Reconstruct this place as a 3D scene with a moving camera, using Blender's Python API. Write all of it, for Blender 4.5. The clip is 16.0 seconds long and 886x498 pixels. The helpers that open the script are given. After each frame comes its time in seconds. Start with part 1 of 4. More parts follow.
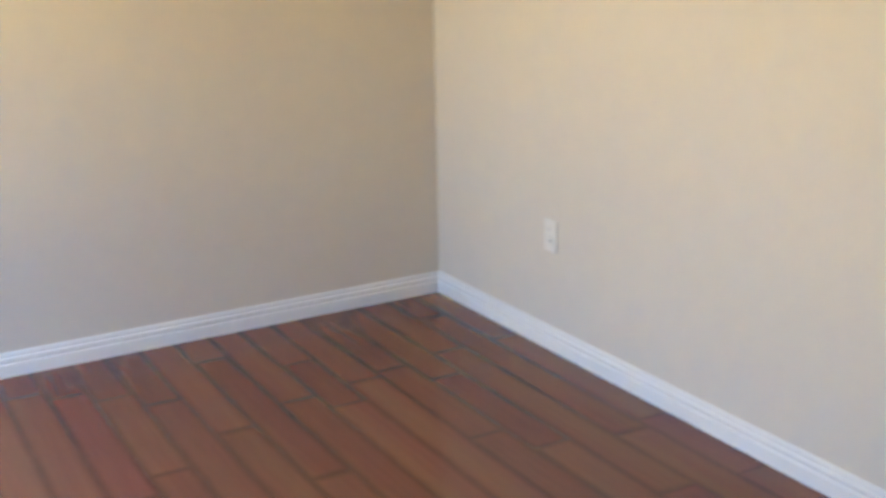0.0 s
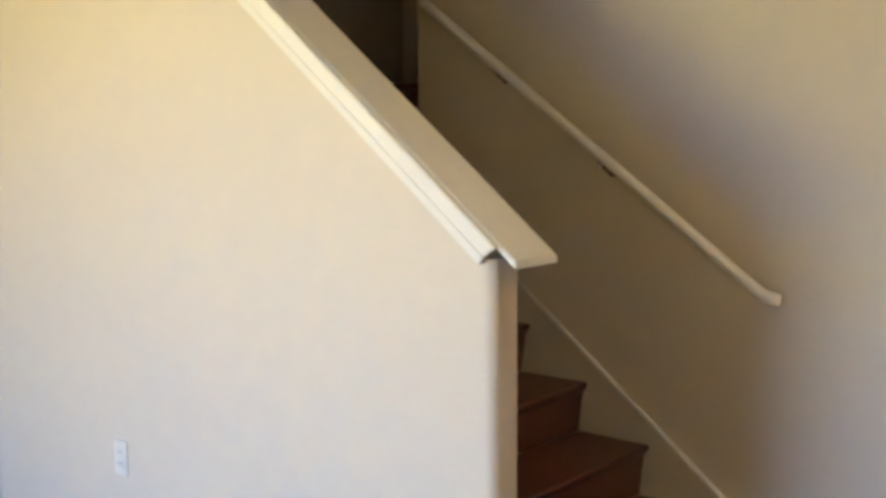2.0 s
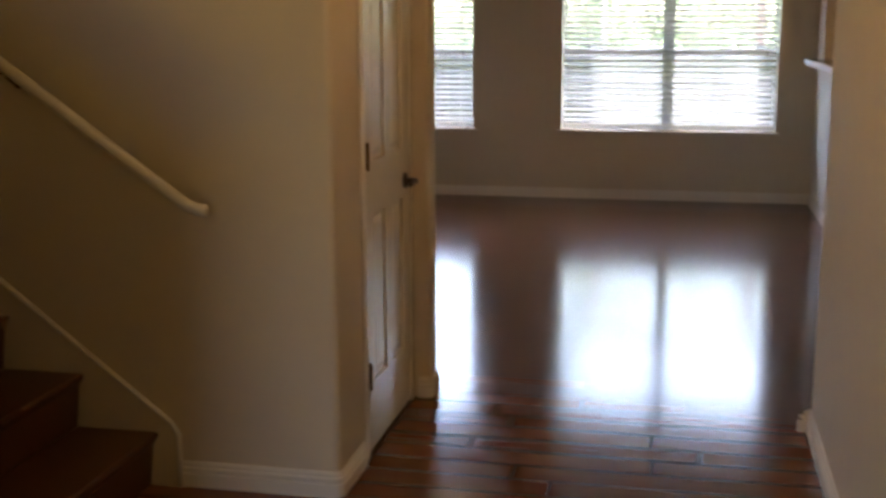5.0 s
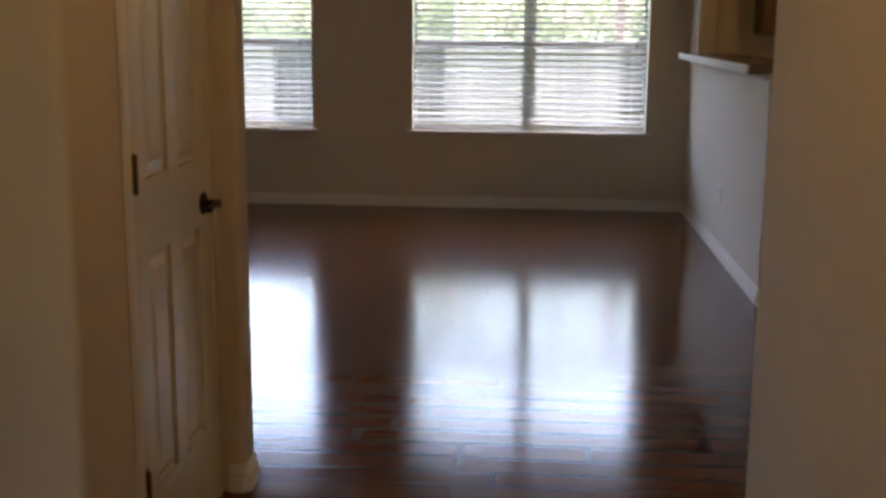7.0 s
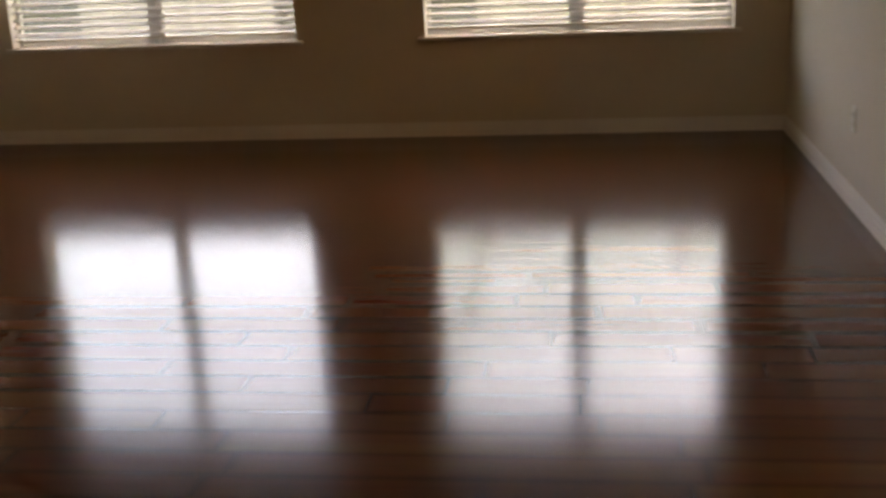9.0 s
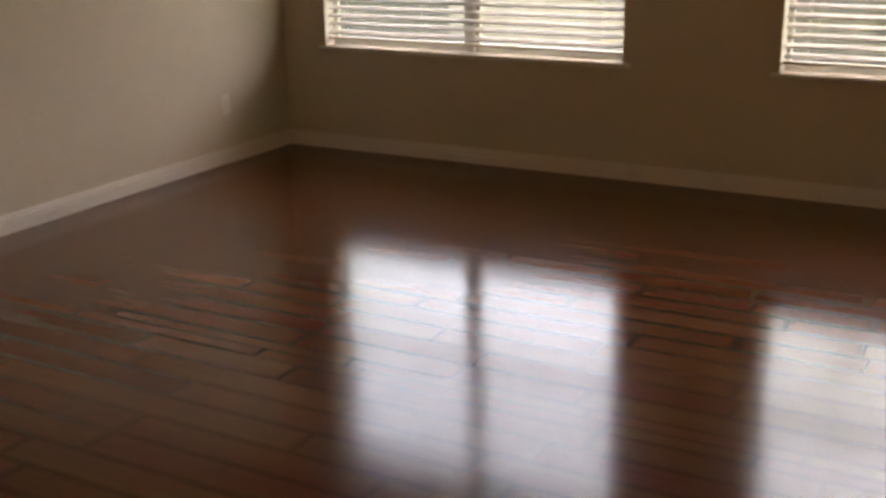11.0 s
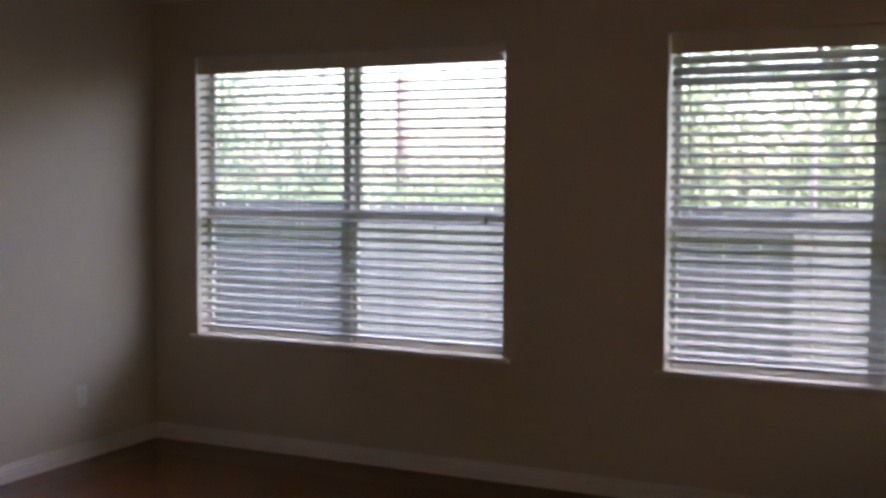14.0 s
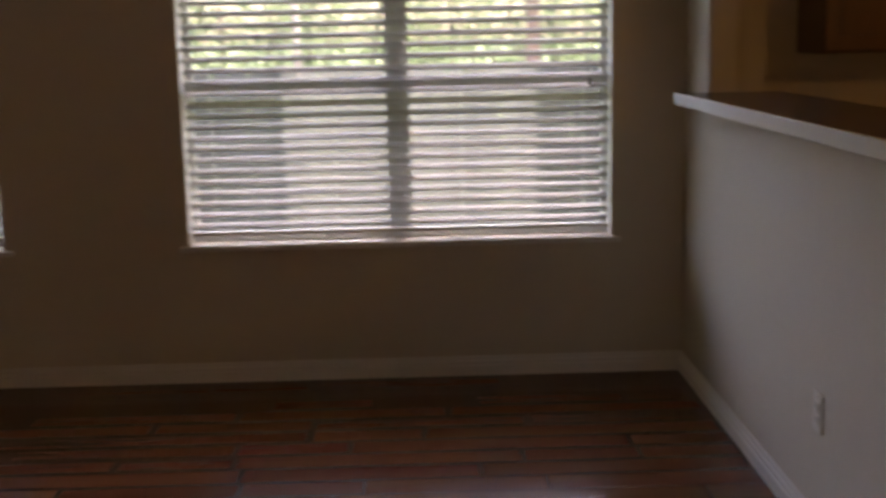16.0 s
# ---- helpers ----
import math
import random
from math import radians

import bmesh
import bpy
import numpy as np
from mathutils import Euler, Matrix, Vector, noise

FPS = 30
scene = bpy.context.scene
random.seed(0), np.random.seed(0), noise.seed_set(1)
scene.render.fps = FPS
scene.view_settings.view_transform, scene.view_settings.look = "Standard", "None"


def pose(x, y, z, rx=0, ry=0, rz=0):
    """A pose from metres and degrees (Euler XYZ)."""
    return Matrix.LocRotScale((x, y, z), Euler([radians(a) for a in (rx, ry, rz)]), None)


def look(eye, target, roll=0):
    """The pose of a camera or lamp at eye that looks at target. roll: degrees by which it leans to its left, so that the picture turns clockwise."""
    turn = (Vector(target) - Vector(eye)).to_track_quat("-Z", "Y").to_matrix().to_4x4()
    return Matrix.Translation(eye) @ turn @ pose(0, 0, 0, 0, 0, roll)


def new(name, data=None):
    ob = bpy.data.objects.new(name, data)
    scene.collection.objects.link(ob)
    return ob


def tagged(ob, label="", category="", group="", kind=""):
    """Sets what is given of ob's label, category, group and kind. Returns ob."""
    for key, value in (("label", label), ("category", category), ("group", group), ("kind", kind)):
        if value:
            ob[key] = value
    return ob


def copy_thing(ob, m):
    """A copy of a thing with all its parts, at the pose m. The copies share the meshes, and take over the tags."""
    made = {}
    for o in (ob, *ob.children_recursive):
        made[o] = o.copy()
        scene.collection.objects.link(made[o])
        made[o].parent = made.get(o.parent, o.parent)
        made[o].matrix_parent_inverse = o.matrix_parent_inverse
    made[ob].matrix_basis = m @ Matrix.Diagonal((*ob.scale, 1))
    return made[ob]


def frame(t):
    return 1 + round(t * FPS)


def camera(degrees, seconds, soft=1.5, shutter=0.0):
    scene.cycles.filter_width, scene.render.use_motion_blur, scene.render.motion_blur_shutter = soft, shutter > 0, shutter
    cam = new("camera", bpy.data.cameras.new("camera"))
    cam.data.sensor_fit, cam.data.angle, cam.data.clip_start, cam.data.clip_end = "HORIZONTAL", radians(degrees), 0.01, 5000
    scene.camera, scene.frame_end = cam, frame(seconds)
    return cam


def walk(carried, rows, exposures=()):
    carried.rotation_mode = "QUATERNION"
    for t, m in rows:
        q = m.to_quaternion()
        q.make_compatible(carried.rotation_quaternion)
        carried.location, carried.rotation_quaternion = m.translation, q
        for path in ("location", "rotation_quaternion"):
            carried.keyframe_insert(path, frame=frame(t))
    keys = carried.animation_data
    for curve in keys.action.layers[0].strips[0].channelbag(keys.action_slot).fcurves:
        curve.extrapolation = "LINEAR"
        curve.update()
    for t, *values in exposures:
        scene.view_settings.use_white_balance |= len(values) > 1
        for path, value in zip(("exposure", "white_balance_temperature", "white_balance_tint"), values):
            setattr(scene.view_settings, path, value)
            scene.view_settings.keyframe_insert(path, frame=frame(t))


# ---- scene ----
cam = camera(42.7, 16.0, soft=3.2, shutter=0.4)
PATH = [
    (0.0, look((1.582, -2.226, 1.483), (-0.0877, -1.2737, 0.9301), -1.21)),
    (0.5, look((1.582, -2.247, 1.464), (0.0633, -1.0448, 0.9675), -0.51)),
    (1.0, look((1.619, -2.158, 1.486), (0.1820, -0.8343, 1.0609), -0.98)),
    (1.5, look((1.647, -2.152, 1.504), (0.2748, -0.7328, 1.1794), -0.95)),
    (2.0, look((1.619, -2.104, 1.533), (0.3387, -0.5849, 1.3040), -0.37)),
    (2.5, look((1.610, -2.080, 1.545), (0.4340, -0.4723, 1.3708), 0.27)),
    (3.0, look((1.572, -2.035, 1.554), (0.5265, -0.3396, 1.3746), 1.14)),
    (3.5, look((1.587, -2.043, 1.558), (0.6902, -0.2694, 1.3338), 0.81)),
    (4.0, look((1.587, -2.041, 1.570), (0.8580, -0.1990, 1.2840), 0.61)),
    (4.5, look((1.598, -2.049, 1.556), (1.0364, -0.1588, 1.2169), 0.17)),
    (5.0, look((1.595, -1.965, 1.514), (1.1862, -0.0452, 1.1297), -0.20)),
    (5.2, look((1.566, -1.931, 1.512), (1.2204, -0.0029, 1.1069), -0.12)),
    (7.3, look((1.408, -0.527, 1.422), (1.2746, 1.4311, 1.0379), 0.05)),
    (7.5, look((1.366, -0.324, 1.424), (1.2386, 1.6303, 1.0163), -0.68)),
    (8.0, look((1.362, 0.185, 1.409), (1.2524, 2.1254, 0.9372), -2.21)),
    (8.5, look((1.414, 0.706, 1.384), (1.2842, 2.6343, 0.8661), -3.38)),
    (9.0, look((1.483, 1.270, 1.389), (1.2321, 3.1662, 0.8050), -2.61)),
    (9.5, look((1.328, 1.710, 1.399), (0.9156, 3.5701, 0.7908), -1.01)),
    (10.0, look((1.358, 2.099, 1.378), (0.7260, 3.8971, 0.7715), 0.12)),
    (10.2, look((1.489, 2.219, 1.402), (0.7655, 3.9791, 0.7885), -0.19)),
    (12.3, look((1.909, 3.023, 1.480), (0.8556, 4.6479, 0.9802), -1.31)),
    (12.5, look((1.960, 3.076, 1.485), (0.8814, 4.7152, 1.0966), -0.66)),
    (13.0, look((1.866, 3.039, 1.518), (0.8375, 4.7492, 1.3935), 0.00)),
    (13.5, look((1.915, 3.088, 1.514), (0.9325, 4.8284, 1.4365), 0.13)),
    (14.0, look((1.858, 3.097, 1.496), (0.9863, 4.8917, 1.3693), 0.27)),
    (14.5, look((1.839, 3.119, 1.474), (1.0964, 4.9676, 1.3000), 0.38)),
    (15.0, look((1.862, 3.162, 1.473), (1.2702, 5.0578, 1.2423), 0.11)),
    (15.5, look((1.679, 3.179, 1.466), (1.3697, 5.1333, 1.1787), -0.61)),
    (15.7, look((1.639, 3.194, 1.480), (1.4488, 5.1583, 1.1558), -0.86)),
    (16.0, look((1.533, 3.309, 1.493), (1.5679, 5.2738, 1.1216), -1.28)),
]
EXPOSURES = [
    (0.0, 5.75, 4900, 14),
    (0.5, 6.1, 4750, 14),
    (1.5, 6.25, 4700, 15),
    (2.5, 5.72, 4250, 13),
    (3.0, 5.65, 4150, 14),
    (3.5, 5.3, 4600, 9),
    (4.0, 4.5, 5000, 4),
    (4.4, 4.3, 5300, 5),
    (5.0, 4.4, 6500, 19),
    (7.5, 3.85, 6750, 20),
    (8.0, 3.83, 7600, 19),
    (8.5, 3.75, 8400, 19),
    (9.0, 3.65, 9700, 21),
    (10.2, 3.75, 10000, 21),
    (12.4, 3.8, 8200, 22),
    (13.0, 3.3, 7000, 27),
    (13.6, 3.3, 6450, 26),
    (15.4, 2.97, 6750, 25),
    (16.0, 3.2, 7600, 27),
]
walk(cam, PATH, EXPOSURES)

# ---- world and light ----
SUN_EL, SUN_ROT = 66.0, 35.0
world = bpy.data.worlds.new("sky")
world.use_nodes = True
scene.world = world
wn = world.node_tree.nodes
sky = wn.new("ShaderNodeTexSky")
sky.sky_type = "NISHITA"
sky.sun_disc = False
sky.sun_elevation, sky.sun_rotation = radians(SUN_EL), radians(SUN_ROT)
sky.air_density, sky.dust_density, sky.ozone_density = 1.0, 3.0, 1.0
wn["Background"].inputs["Strength"].default_value = 0.15
world.node_tree.links.new(sky.outputs[0], wn["Background"].inputs[0])


def lamp(name, kind, energy, color, m, **kw):
    data = bpy.data.lights.new(name, kind)
    data.energy, data.color = energy, color
    if kind == "SUN":
        data.angle = radians(kw["angle"])
    elif kind == "AREA":
        data.shape, data.size, data.size_y = "RECTANGLE", kw["w"], kw["h"]
        data.spread = radians(kw["spread"])
    else:
        data.shadow_soft_size = kw["r"]
    ob = new(name, data)
    ob.matrix_world = m
    return ob


se, sr = radians(SUN_EL), radians(SUN_ROT)
sun_from = Vector((math.sin(sr) * math.cos(se), math.cos(sr) * math.cos(se), math.sin(se)))
lamp("sun", "SUN", 3.3, (1.0, 0.97, 0.93), look(sun_from * 30, (0, 0, 0)), angle=5.0)
# daylight in the front window: cool from the sky, warm from the sunlit paving outside
lamp("front_window_sky", "AREA", 2.6, (0.34, 0.62, 1.0), pose(-0.75, -4.14, 1.66, 32, 0, 0), w=1.4, h=0.8, spread=128)
lamp("front_window_ground", "AREA", 3.4, (1.0, 0.72, 0.19), pose(-0.75, -4.14, 1.0, 144, 0, 0), w=1.4, h=0.7, spread=140)
# lamps
lamp("fan_bulb", "POINT", 0.06, (1.0, 0.58, 0.27), pose(0.08, 5.56, 2.145), r=0.05)
# hall lamp is a warm fill added to tint the walls amber
lamp("hall_fill", "POINT", 0.23, (1.0, 0.46, 0.04), pose(1.3, 1.3, 2.31), r=0.09)
lamp("kitchen_bulb", "POINT", 0.7, (1.0, 0.56, 0.15), pose(4.0, 5.6, 2.28), r=0.08)


# ---- materials ----
def material(name, color, rough=0.5, metal=0.0, vary=0.08, scale=6.0, bump=0.0, bump_scale=200.0, piece=0.0,
             streak=None, spec=0.5, hue=0.0, wear=0.06):
    """A plain surface: colour varied at two scales, fine relief, and piece by piece."""
    m = bpy.data.materials.new(name)
    m.use_nodes = True
    nt = m.node_tree
    n, k = nt.nodes, nt.links
    b = n["Principled BSDF"]
    b.inputs["Metallic"].default_value = metal
    b.inputs["Specular IOR Level"].default_value = spec
    tc = n.new("ShaderNodeTexCoord")
    src = tc.outputs["Object"]
    if streak:
        mp = n.new("ShaderNodeMapping")
        mp.inputs["Scale"].default_value = streak
        k.new(src, mp.inputs[0])
        info0 = n.new("ShaderNodeObjectInfo")
        off = n.new("ShaderNodeMath")
        off.operation = "MULTIPLY"
        off.inputs[1].default_value = 37.0
        k.new(info0.outputs["Random"], off.inputs[0])
        comb = n.new("ShaderNodeCombineXYZ")
        k.new(off.outputs[0], comb.inputs[1])
        k.new(off.outputs[0], comb.inputs[0])
        k.new(comb.outputs[0], mp.inputs["Location"])
        src = mp.outputs[0]
    big = n.new("ShaderNodeTexNoise")
    big.inputs["Scale"].default_value = scale * 0.25
    big.inputs["Detail"].default_value = 3
    fine = n.new("ShaderNodeTexNoise")
    fine.inputs["Scale"].default_value = scale * 4
    fine.inputs["Detail"].default_value = 6
    for t in (big, fine):
        k.new(src, t.inputs["Vector"])
    add = n.new("ShaderNodeMath")
    add.operation = "ADD"
    k.new(big.outputs[0], add.inputs[0])
    k.new(fine.outputs[0], add.inputs[1])
    last = add.outputs[0]
    if piece:
        info = n.new("ShaderNodeObjectInfo")
        mul = n.new("ShaderNodeMath")
        mul.operation = "MULTIPLY_ADD"
        mul.inputs[1].default_value = piece
        k.new(info.outputs["Random"], mul.inputs[0])
        k.new(last, mul.inputs[2])
        last = mul.outputs[0]
    ramp = n.new("ShaderNodeMapRange")
    ramp.inputs["From Min"].default_value = 0.6
    ramp.inputs["From Max"].default_value = 1.4 + piece
    ramp.inputs["To Min"].default_value = 1.0 - vary
    ramp.inputs["To Max"].default_value = 1.0 + vary
    k.new(last, ramp.inputs[0])
    hsv = n.new("ShaderNodeHueSaturation")
    hsv.inputs["Color"].default_value = (*color, 1)
    k.new(ramp.outputs[0], hsv.inputs["Value"])
    if hue:
        hr = n.new("ShaderNodeMapRange")
        hr.inputs["From Min"].default_value, hr.inputs["From Max"].default_value = 0.3, 0.7
        hr.inputs["To Min"].default_value, hr.inputs["To Max"].default_value = 0.5 - hue, 0.5 + hue
        k.new(big.outputs[0], hr.inputs[0])
        k.new(hr.outputs[0], hsv.inputs["Hue"])
    k.new(hsv.outputs[0], b.inputs["Base Color"])
    rr = n.new("ShaderNodeMapRange")
    rr.inputs["To Min"].default_value = max(0.02, rough - wear)
    rr.inputs["To Max"].default_value = min(1.0, rough + wear)
    k.new(fine.outputs[0], rr.inputs[0])
    k.new(rr.outputs[0], b.inputs["Roughness"])
    if bump:
        bn = n.new("ShaderNodeTexNoise")
        bn.inputs["Scale"].default_value = bump_scale
        bn.inputs["Detail"].default_value = 2
        k.new(src if streak else tc.outputs["Object"], bn.inputs["Vector"])
        bp = n.new("ShaderNodeBump")
        bp.inputs["Strength"].default_value = bump
        bp.inputs["Distance"].default_value = 0.002
        k.new(bn.outputs[0], bp.inputs["Height"])
        k.new(bp.outputs[0], b.inputs["Normal"])
    return m


WALL = material("beige_wall_paint", (0.61, 0.54, 0.435), 0.75, vary=0.03, scale=3, bump=0.25, bump_scale=140)
CEIL = material("ceiling_paint", (0.74, 0.70, 0.62), 0.9, vary=0.03, bump=0.4, bump_scale=90)
TRIM = material("white_trim_paint", (0.73, 0.70, 0.65), 0.6, vary=0.03, spec=0.25, scale=5, bump=0.06, bump_scale=60)
DOORP = material("white_door_paint", (0.72, 0.69, 0.62), 0.20, vary=0.03, scale=5, bump=0.05, bump_scale=60, wear=0.04)
PLANK = material("brown_laminate_plank", (0.142, 0.055, 0.028), 0.14, vary=0.27, scale=2.2, piece=0.7, streak=(0.45, 8.0, 1.0),
                 bump=0.14, bump_scale=4, hue=0.016, spec=0.46, wear=0.03)
JOINT = material("dark_floor_joint", (0.045, 0.020, 0.011), 0.35, vary=0.2)
STAIR = material("dark_stair_laminate", (0.090, 0.036, 0.020), 0.30, vary=0.12, scale=2.0, piece=0.3, streak=(6.0, 0.5, 1.0),
                 bump=0.015, bump_scale=5, hue=0.012)
NICKEL = material("brushed_nickel", (0.45, 0.42, 0.38), 0.32, 1.0, vary=0.08)
BRONZE = material("dark_bronze", (0.05, 0.038, 0.03), 0.4, 0.8, vary=0.15)
HINGE = material("aged_brass", (0.16, 0.10, 0.05), 0.45, 0.9, vary=0.2)
BLADE = material("dark_walnut_blade", (0.05, 0.025, 0.014), 0.4, vary=0.3, streak=(1.0, 8.0, 1.0))
PLASTIC = material("white_plastic", (0.70, 0.66, 0.58), 0.35, vary=0.02)
SLOT = material("dark_slot", (0.02, 0.02, 0.02), 0.6, vary=0.1)
VINYL = material("grey_white_vinyl", (0.62, 0.62, 0.60), 0.4, vary=0.04)
CORD = material("white_cord", (0.7, 0.7, 0.66), 0.8, vary=0.05)
TASSEL = material("dark_tassel", (0.10, 0.08, 0.07), 0.6, vary=0.2)
CABINET = material("brown_cabinet_wood", (0.135, 0.058, 0.024), 0.35, vary=0.3, streak=(8.0, 8.0, 0.6), bump=0.08, bump_scale=6)
COUNTER = material("brown_laminate_counter", (0.16, 0.11, 0.085), 0.22, vary=0.25, scale=30)
TILE = material("tan_floor_tile", (0.33, 0.24, 0.16), 0.35, vary=0.12, piece=0.4, scale=8)
GROUT = material("tile_grout", (0.22, 0.18, 0.14), 0.9, vary=0.15)
METALSTRIP = material("bronze_threshold_metal", (0.30, 0.22, 0.14), 0.35, 0.7, vary=0.1)
GRASS = material("lawn_soil", (0.08, 0.12, 0.04), 0.9, vary=0.4, scale=8, bump=0.6, bump_scale=40)
BLADEG = material("grass_blades", (0.09, 0.15, 0.04), 0.6, vary=0.3, scale=3)
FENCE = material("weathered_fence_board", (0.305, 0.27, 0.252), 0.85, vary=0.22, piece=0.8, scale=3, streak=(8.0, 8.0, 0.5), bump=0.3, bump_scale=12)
FENCEB = material("dark_fence_wood", (0.125, 0.117, 0.112), 0.85, vary=0.25, piece=0.8, scale=3, streak=(8.0, 8.0, 0.5), bump=0.3, bump_scale=12)
BARK = material("grey_bark", (0.13, 0.10, 0.075), 0.9, vary=0.35, scale=9, streak=(3.0, 3.0, 0.6), bump=0.8, bump_scale=14)
POLEP = material("pale_weathered_metal", (0.27, 0.215, 0.195), 0.6, vary=0.15, scale=8)
POLE = material("reddish_brown_wood", (0.27, 0.18, 0.145), 0.85, vary=0.3, scale=5, streak=(6.0, 6.0, 0.5), bump=0.4, bump_scale=14)


def scraped_edges(m, across, along, depth):
    """Darker stain worked into the edges of each plank."""
    nt = m.node_tree
    n, k = nt.nodes, nt.links
    b = n["Principled BSDF"]
    src = b.inputs["Base Color"].links[0].from_socket
    tc = n.new("ShaderNodeTexCoord")
    wob = n.new("ShaderNodeTexNoise")
    wob.inputs["Scale"].default_value = 14.0
    k.new(tc.outputs["Object"], wob.inputs["Vector"])
    sep = n.new("ShaderNodeSeparateXYZ")
    k.new(tc.outputs["Generated"], sep.inputs[0])
    dist = []
    for axis, size in (("X", along), ("Y", across)):
        pp = n.new("ShaderNodeMath")
        pp.operation = "PINGPONG"
        pp.inputs[1].default_value = 0.5
        k.new(sep.outputs[axis], pp.inputs[0])
        mu = n.new("ShaderNodeMath")
        mu.operation = "MULTIPLY"
        mu.inputs[1].default_value = size
        k.new(pp.outputs[0], mu.inputs[0])
        dist.append(mu.outputs[0])
    lo = n.new("ShaderNodeMath")
    lo.operation = "MINIMUM"
    k.new(dist[0], lo.inputs[0])
    k.new(dist[1], lo.inputs[1])
    ad = n.new("ShaderNodeMath")
    ad.operation = "MULTIPLY_ADD"
    ad.inputs[1].default_value = -0.012
    k.new(wob.outputs[0], ad.inputs[0])
    k.new(lo.outputs[0], ad.inputs[2])
    mr = n.new("ShaderNodeMapRange")
    mr.interpolation_type = "SMOOTHSTEP"
    mr.inputs["From Min"].default_value, mr.inputs["From Max"].default_value = -0.020, 0.020
    mr.inputs["To Min"].default_value, mr.inputs["To Max"].default_value = depth, 1.0
    k.new(ad.outputs[0], mr.inputs[0])
    mx = n.new("ShaderNodeVectorMath")
    mx.operation = "SCALE"
    k.new(src, mx.inputs[0])
    k.new(mr.outputs[0], mx.inputs["Scale"])
    k.new(mx.outputs[0], b.inputs["Base Color"])


scraped_edges(PLANK, 0.127, 0.8, 0.48)


def leaf_material(name, color):
    m = material(name, color, 0.5, vary=0.35, scale=5)
    nt = m.node_tree
    out, b = nt.nodes["Material Output"], nt.nodes["Principled BSDF"]
    tr = nt.nodes.new("ShaderNodeBsdfTranslucent")
    tr.inputs[0].default_value = (color[0] * 1.6, color[1] * 1.6, color[2] * 1.4, 1)
    mx = nt.nodes.new("ShaderNodeMixShader")
    mx.inputs[0].default_value = 0.55
    for i, s in ((1, b), (2, tr)):
        nt.links.new(s.outputs[0], mx.inputs[i])
    nt.links.new(mx.outputs[0], out.inputs[0])
    return m


LEAF = leaf_material("green_leaves", (0.13, 0.17, 0.105))
LEAFP = leaf_material("pale_grey_green_leaves", (0.13, 0.18, 0.135))
SLAT = leaf_material("white_blind_slat", (0.55, 0.55, 0.545))
SLAT.node_tree.nodes["Translucent BSDF"].inputs[0].default_value = (0.7, 0.7, 0.72, 1)
SLAT.node_tree.nodes["Mix Shader"].inputs[0].default_value = 0.22


def glass_material():
    m = bpy.data.materials.new("window_glass")
    m.use_nodes = True
    b = m.node_tree.nodes["Principled BSDF"]
    b.inputs["Transmission Weight"].default_value = 1.0
    b.inputs["Roughness"].default_value = 0.0
    b.inputs["IOR"].default_value = 1.02
    b.inputs["Base Color"].default_value = (0.97, 0.985, 0.98, 1)
    return m


GLASS = glass_material()


def glow_material(name, color, strength):
    m = bpy.data.materials.new(name)
    m.use_nodes = True
    b = m.node_tree.nodes["Principled BSDF"]
    b.inputs["Base Color"].default_value = (0.8, 0.78, 0.72, 1)
    b.inputs["Roughness"].default_value = 0.3
    b.inputs["Emission Color"].default_value = (*color, 1)
    b.inputs["Emission Strength"].default_value = strength
    return m


BOWL = glow_material("lit_frosted_glass", (1.0, 0.74, 0.45), 0.5)


# ---- mesh helpers ----
def finish(name, bm, mat, smooth=False):
    bmesh.ops.recalc_face_normals(bm, faces=bm.faces)
    me = bpy.data.meshes.new(name)
    bm.to_mesh(me)
    bm.free()
    me.materials.append(mat)
    if smooth:
        for p in me.polygons:
            p.use_smooth = True
    return me


def thing(name, label, category, at=(0, 0, 0), group="", kind=""):
    ob = new(name)
    ob.empty_display_size = 0.1
    ob.location = at
    return tagged(ob, label, category, group, kind)


def part(name, bm, mat, parent, label="", smooth=False):
    """Links a bmesh as one mesh under a thing; its coordinates are those of the thing."""
    ob = new(name, finish(name, bm, mat, smooth))
    ob.parent = parent
    if label:
        tagged(ob, label)
    return ob


def whole(name, bm, mat, label, category, kind="", group="", smooth=False):
    return tagged(new(name, finish(name, bm, mat, smooth)), label, category, group, kind)


def box(x0, y0, z0, x1, y1, z1, bevel=0.0, seg=2, bm=None):
    out = bm or bmesh.new()
    tmp = bmesh.new() if (bm and bevel) else out
    vs = [tmp.verts.new((x, y, z)) for z in (z0, z1) for y in (y0, y1) for x in (x0, x1)]
    for f in ((0, 2, 3, 1), (4, 5, 7, 6), (0, 1, 5, 4), (2, 6, 7, 3), (0, 4, 6, 2), (1, 3, 7, 5)):
        tmp.faces.new([vs[i] for i in f])
    if bevel:
        bmesh.ops.bevel(tmp, geom=list(tmp.edges), offset=bevel, segments=seg, affect="EDGES", profile=0.5)
    if tmp is not out:
        merge(out, tmp)
    return out


def merge(bm, other):
    me = bpy.data.meshes.new("tmp")
    other.to_mesh(me)
    other.free()
    bm.from_mesh(me)
    bpy.data.meshes.remove(me)
    return bm


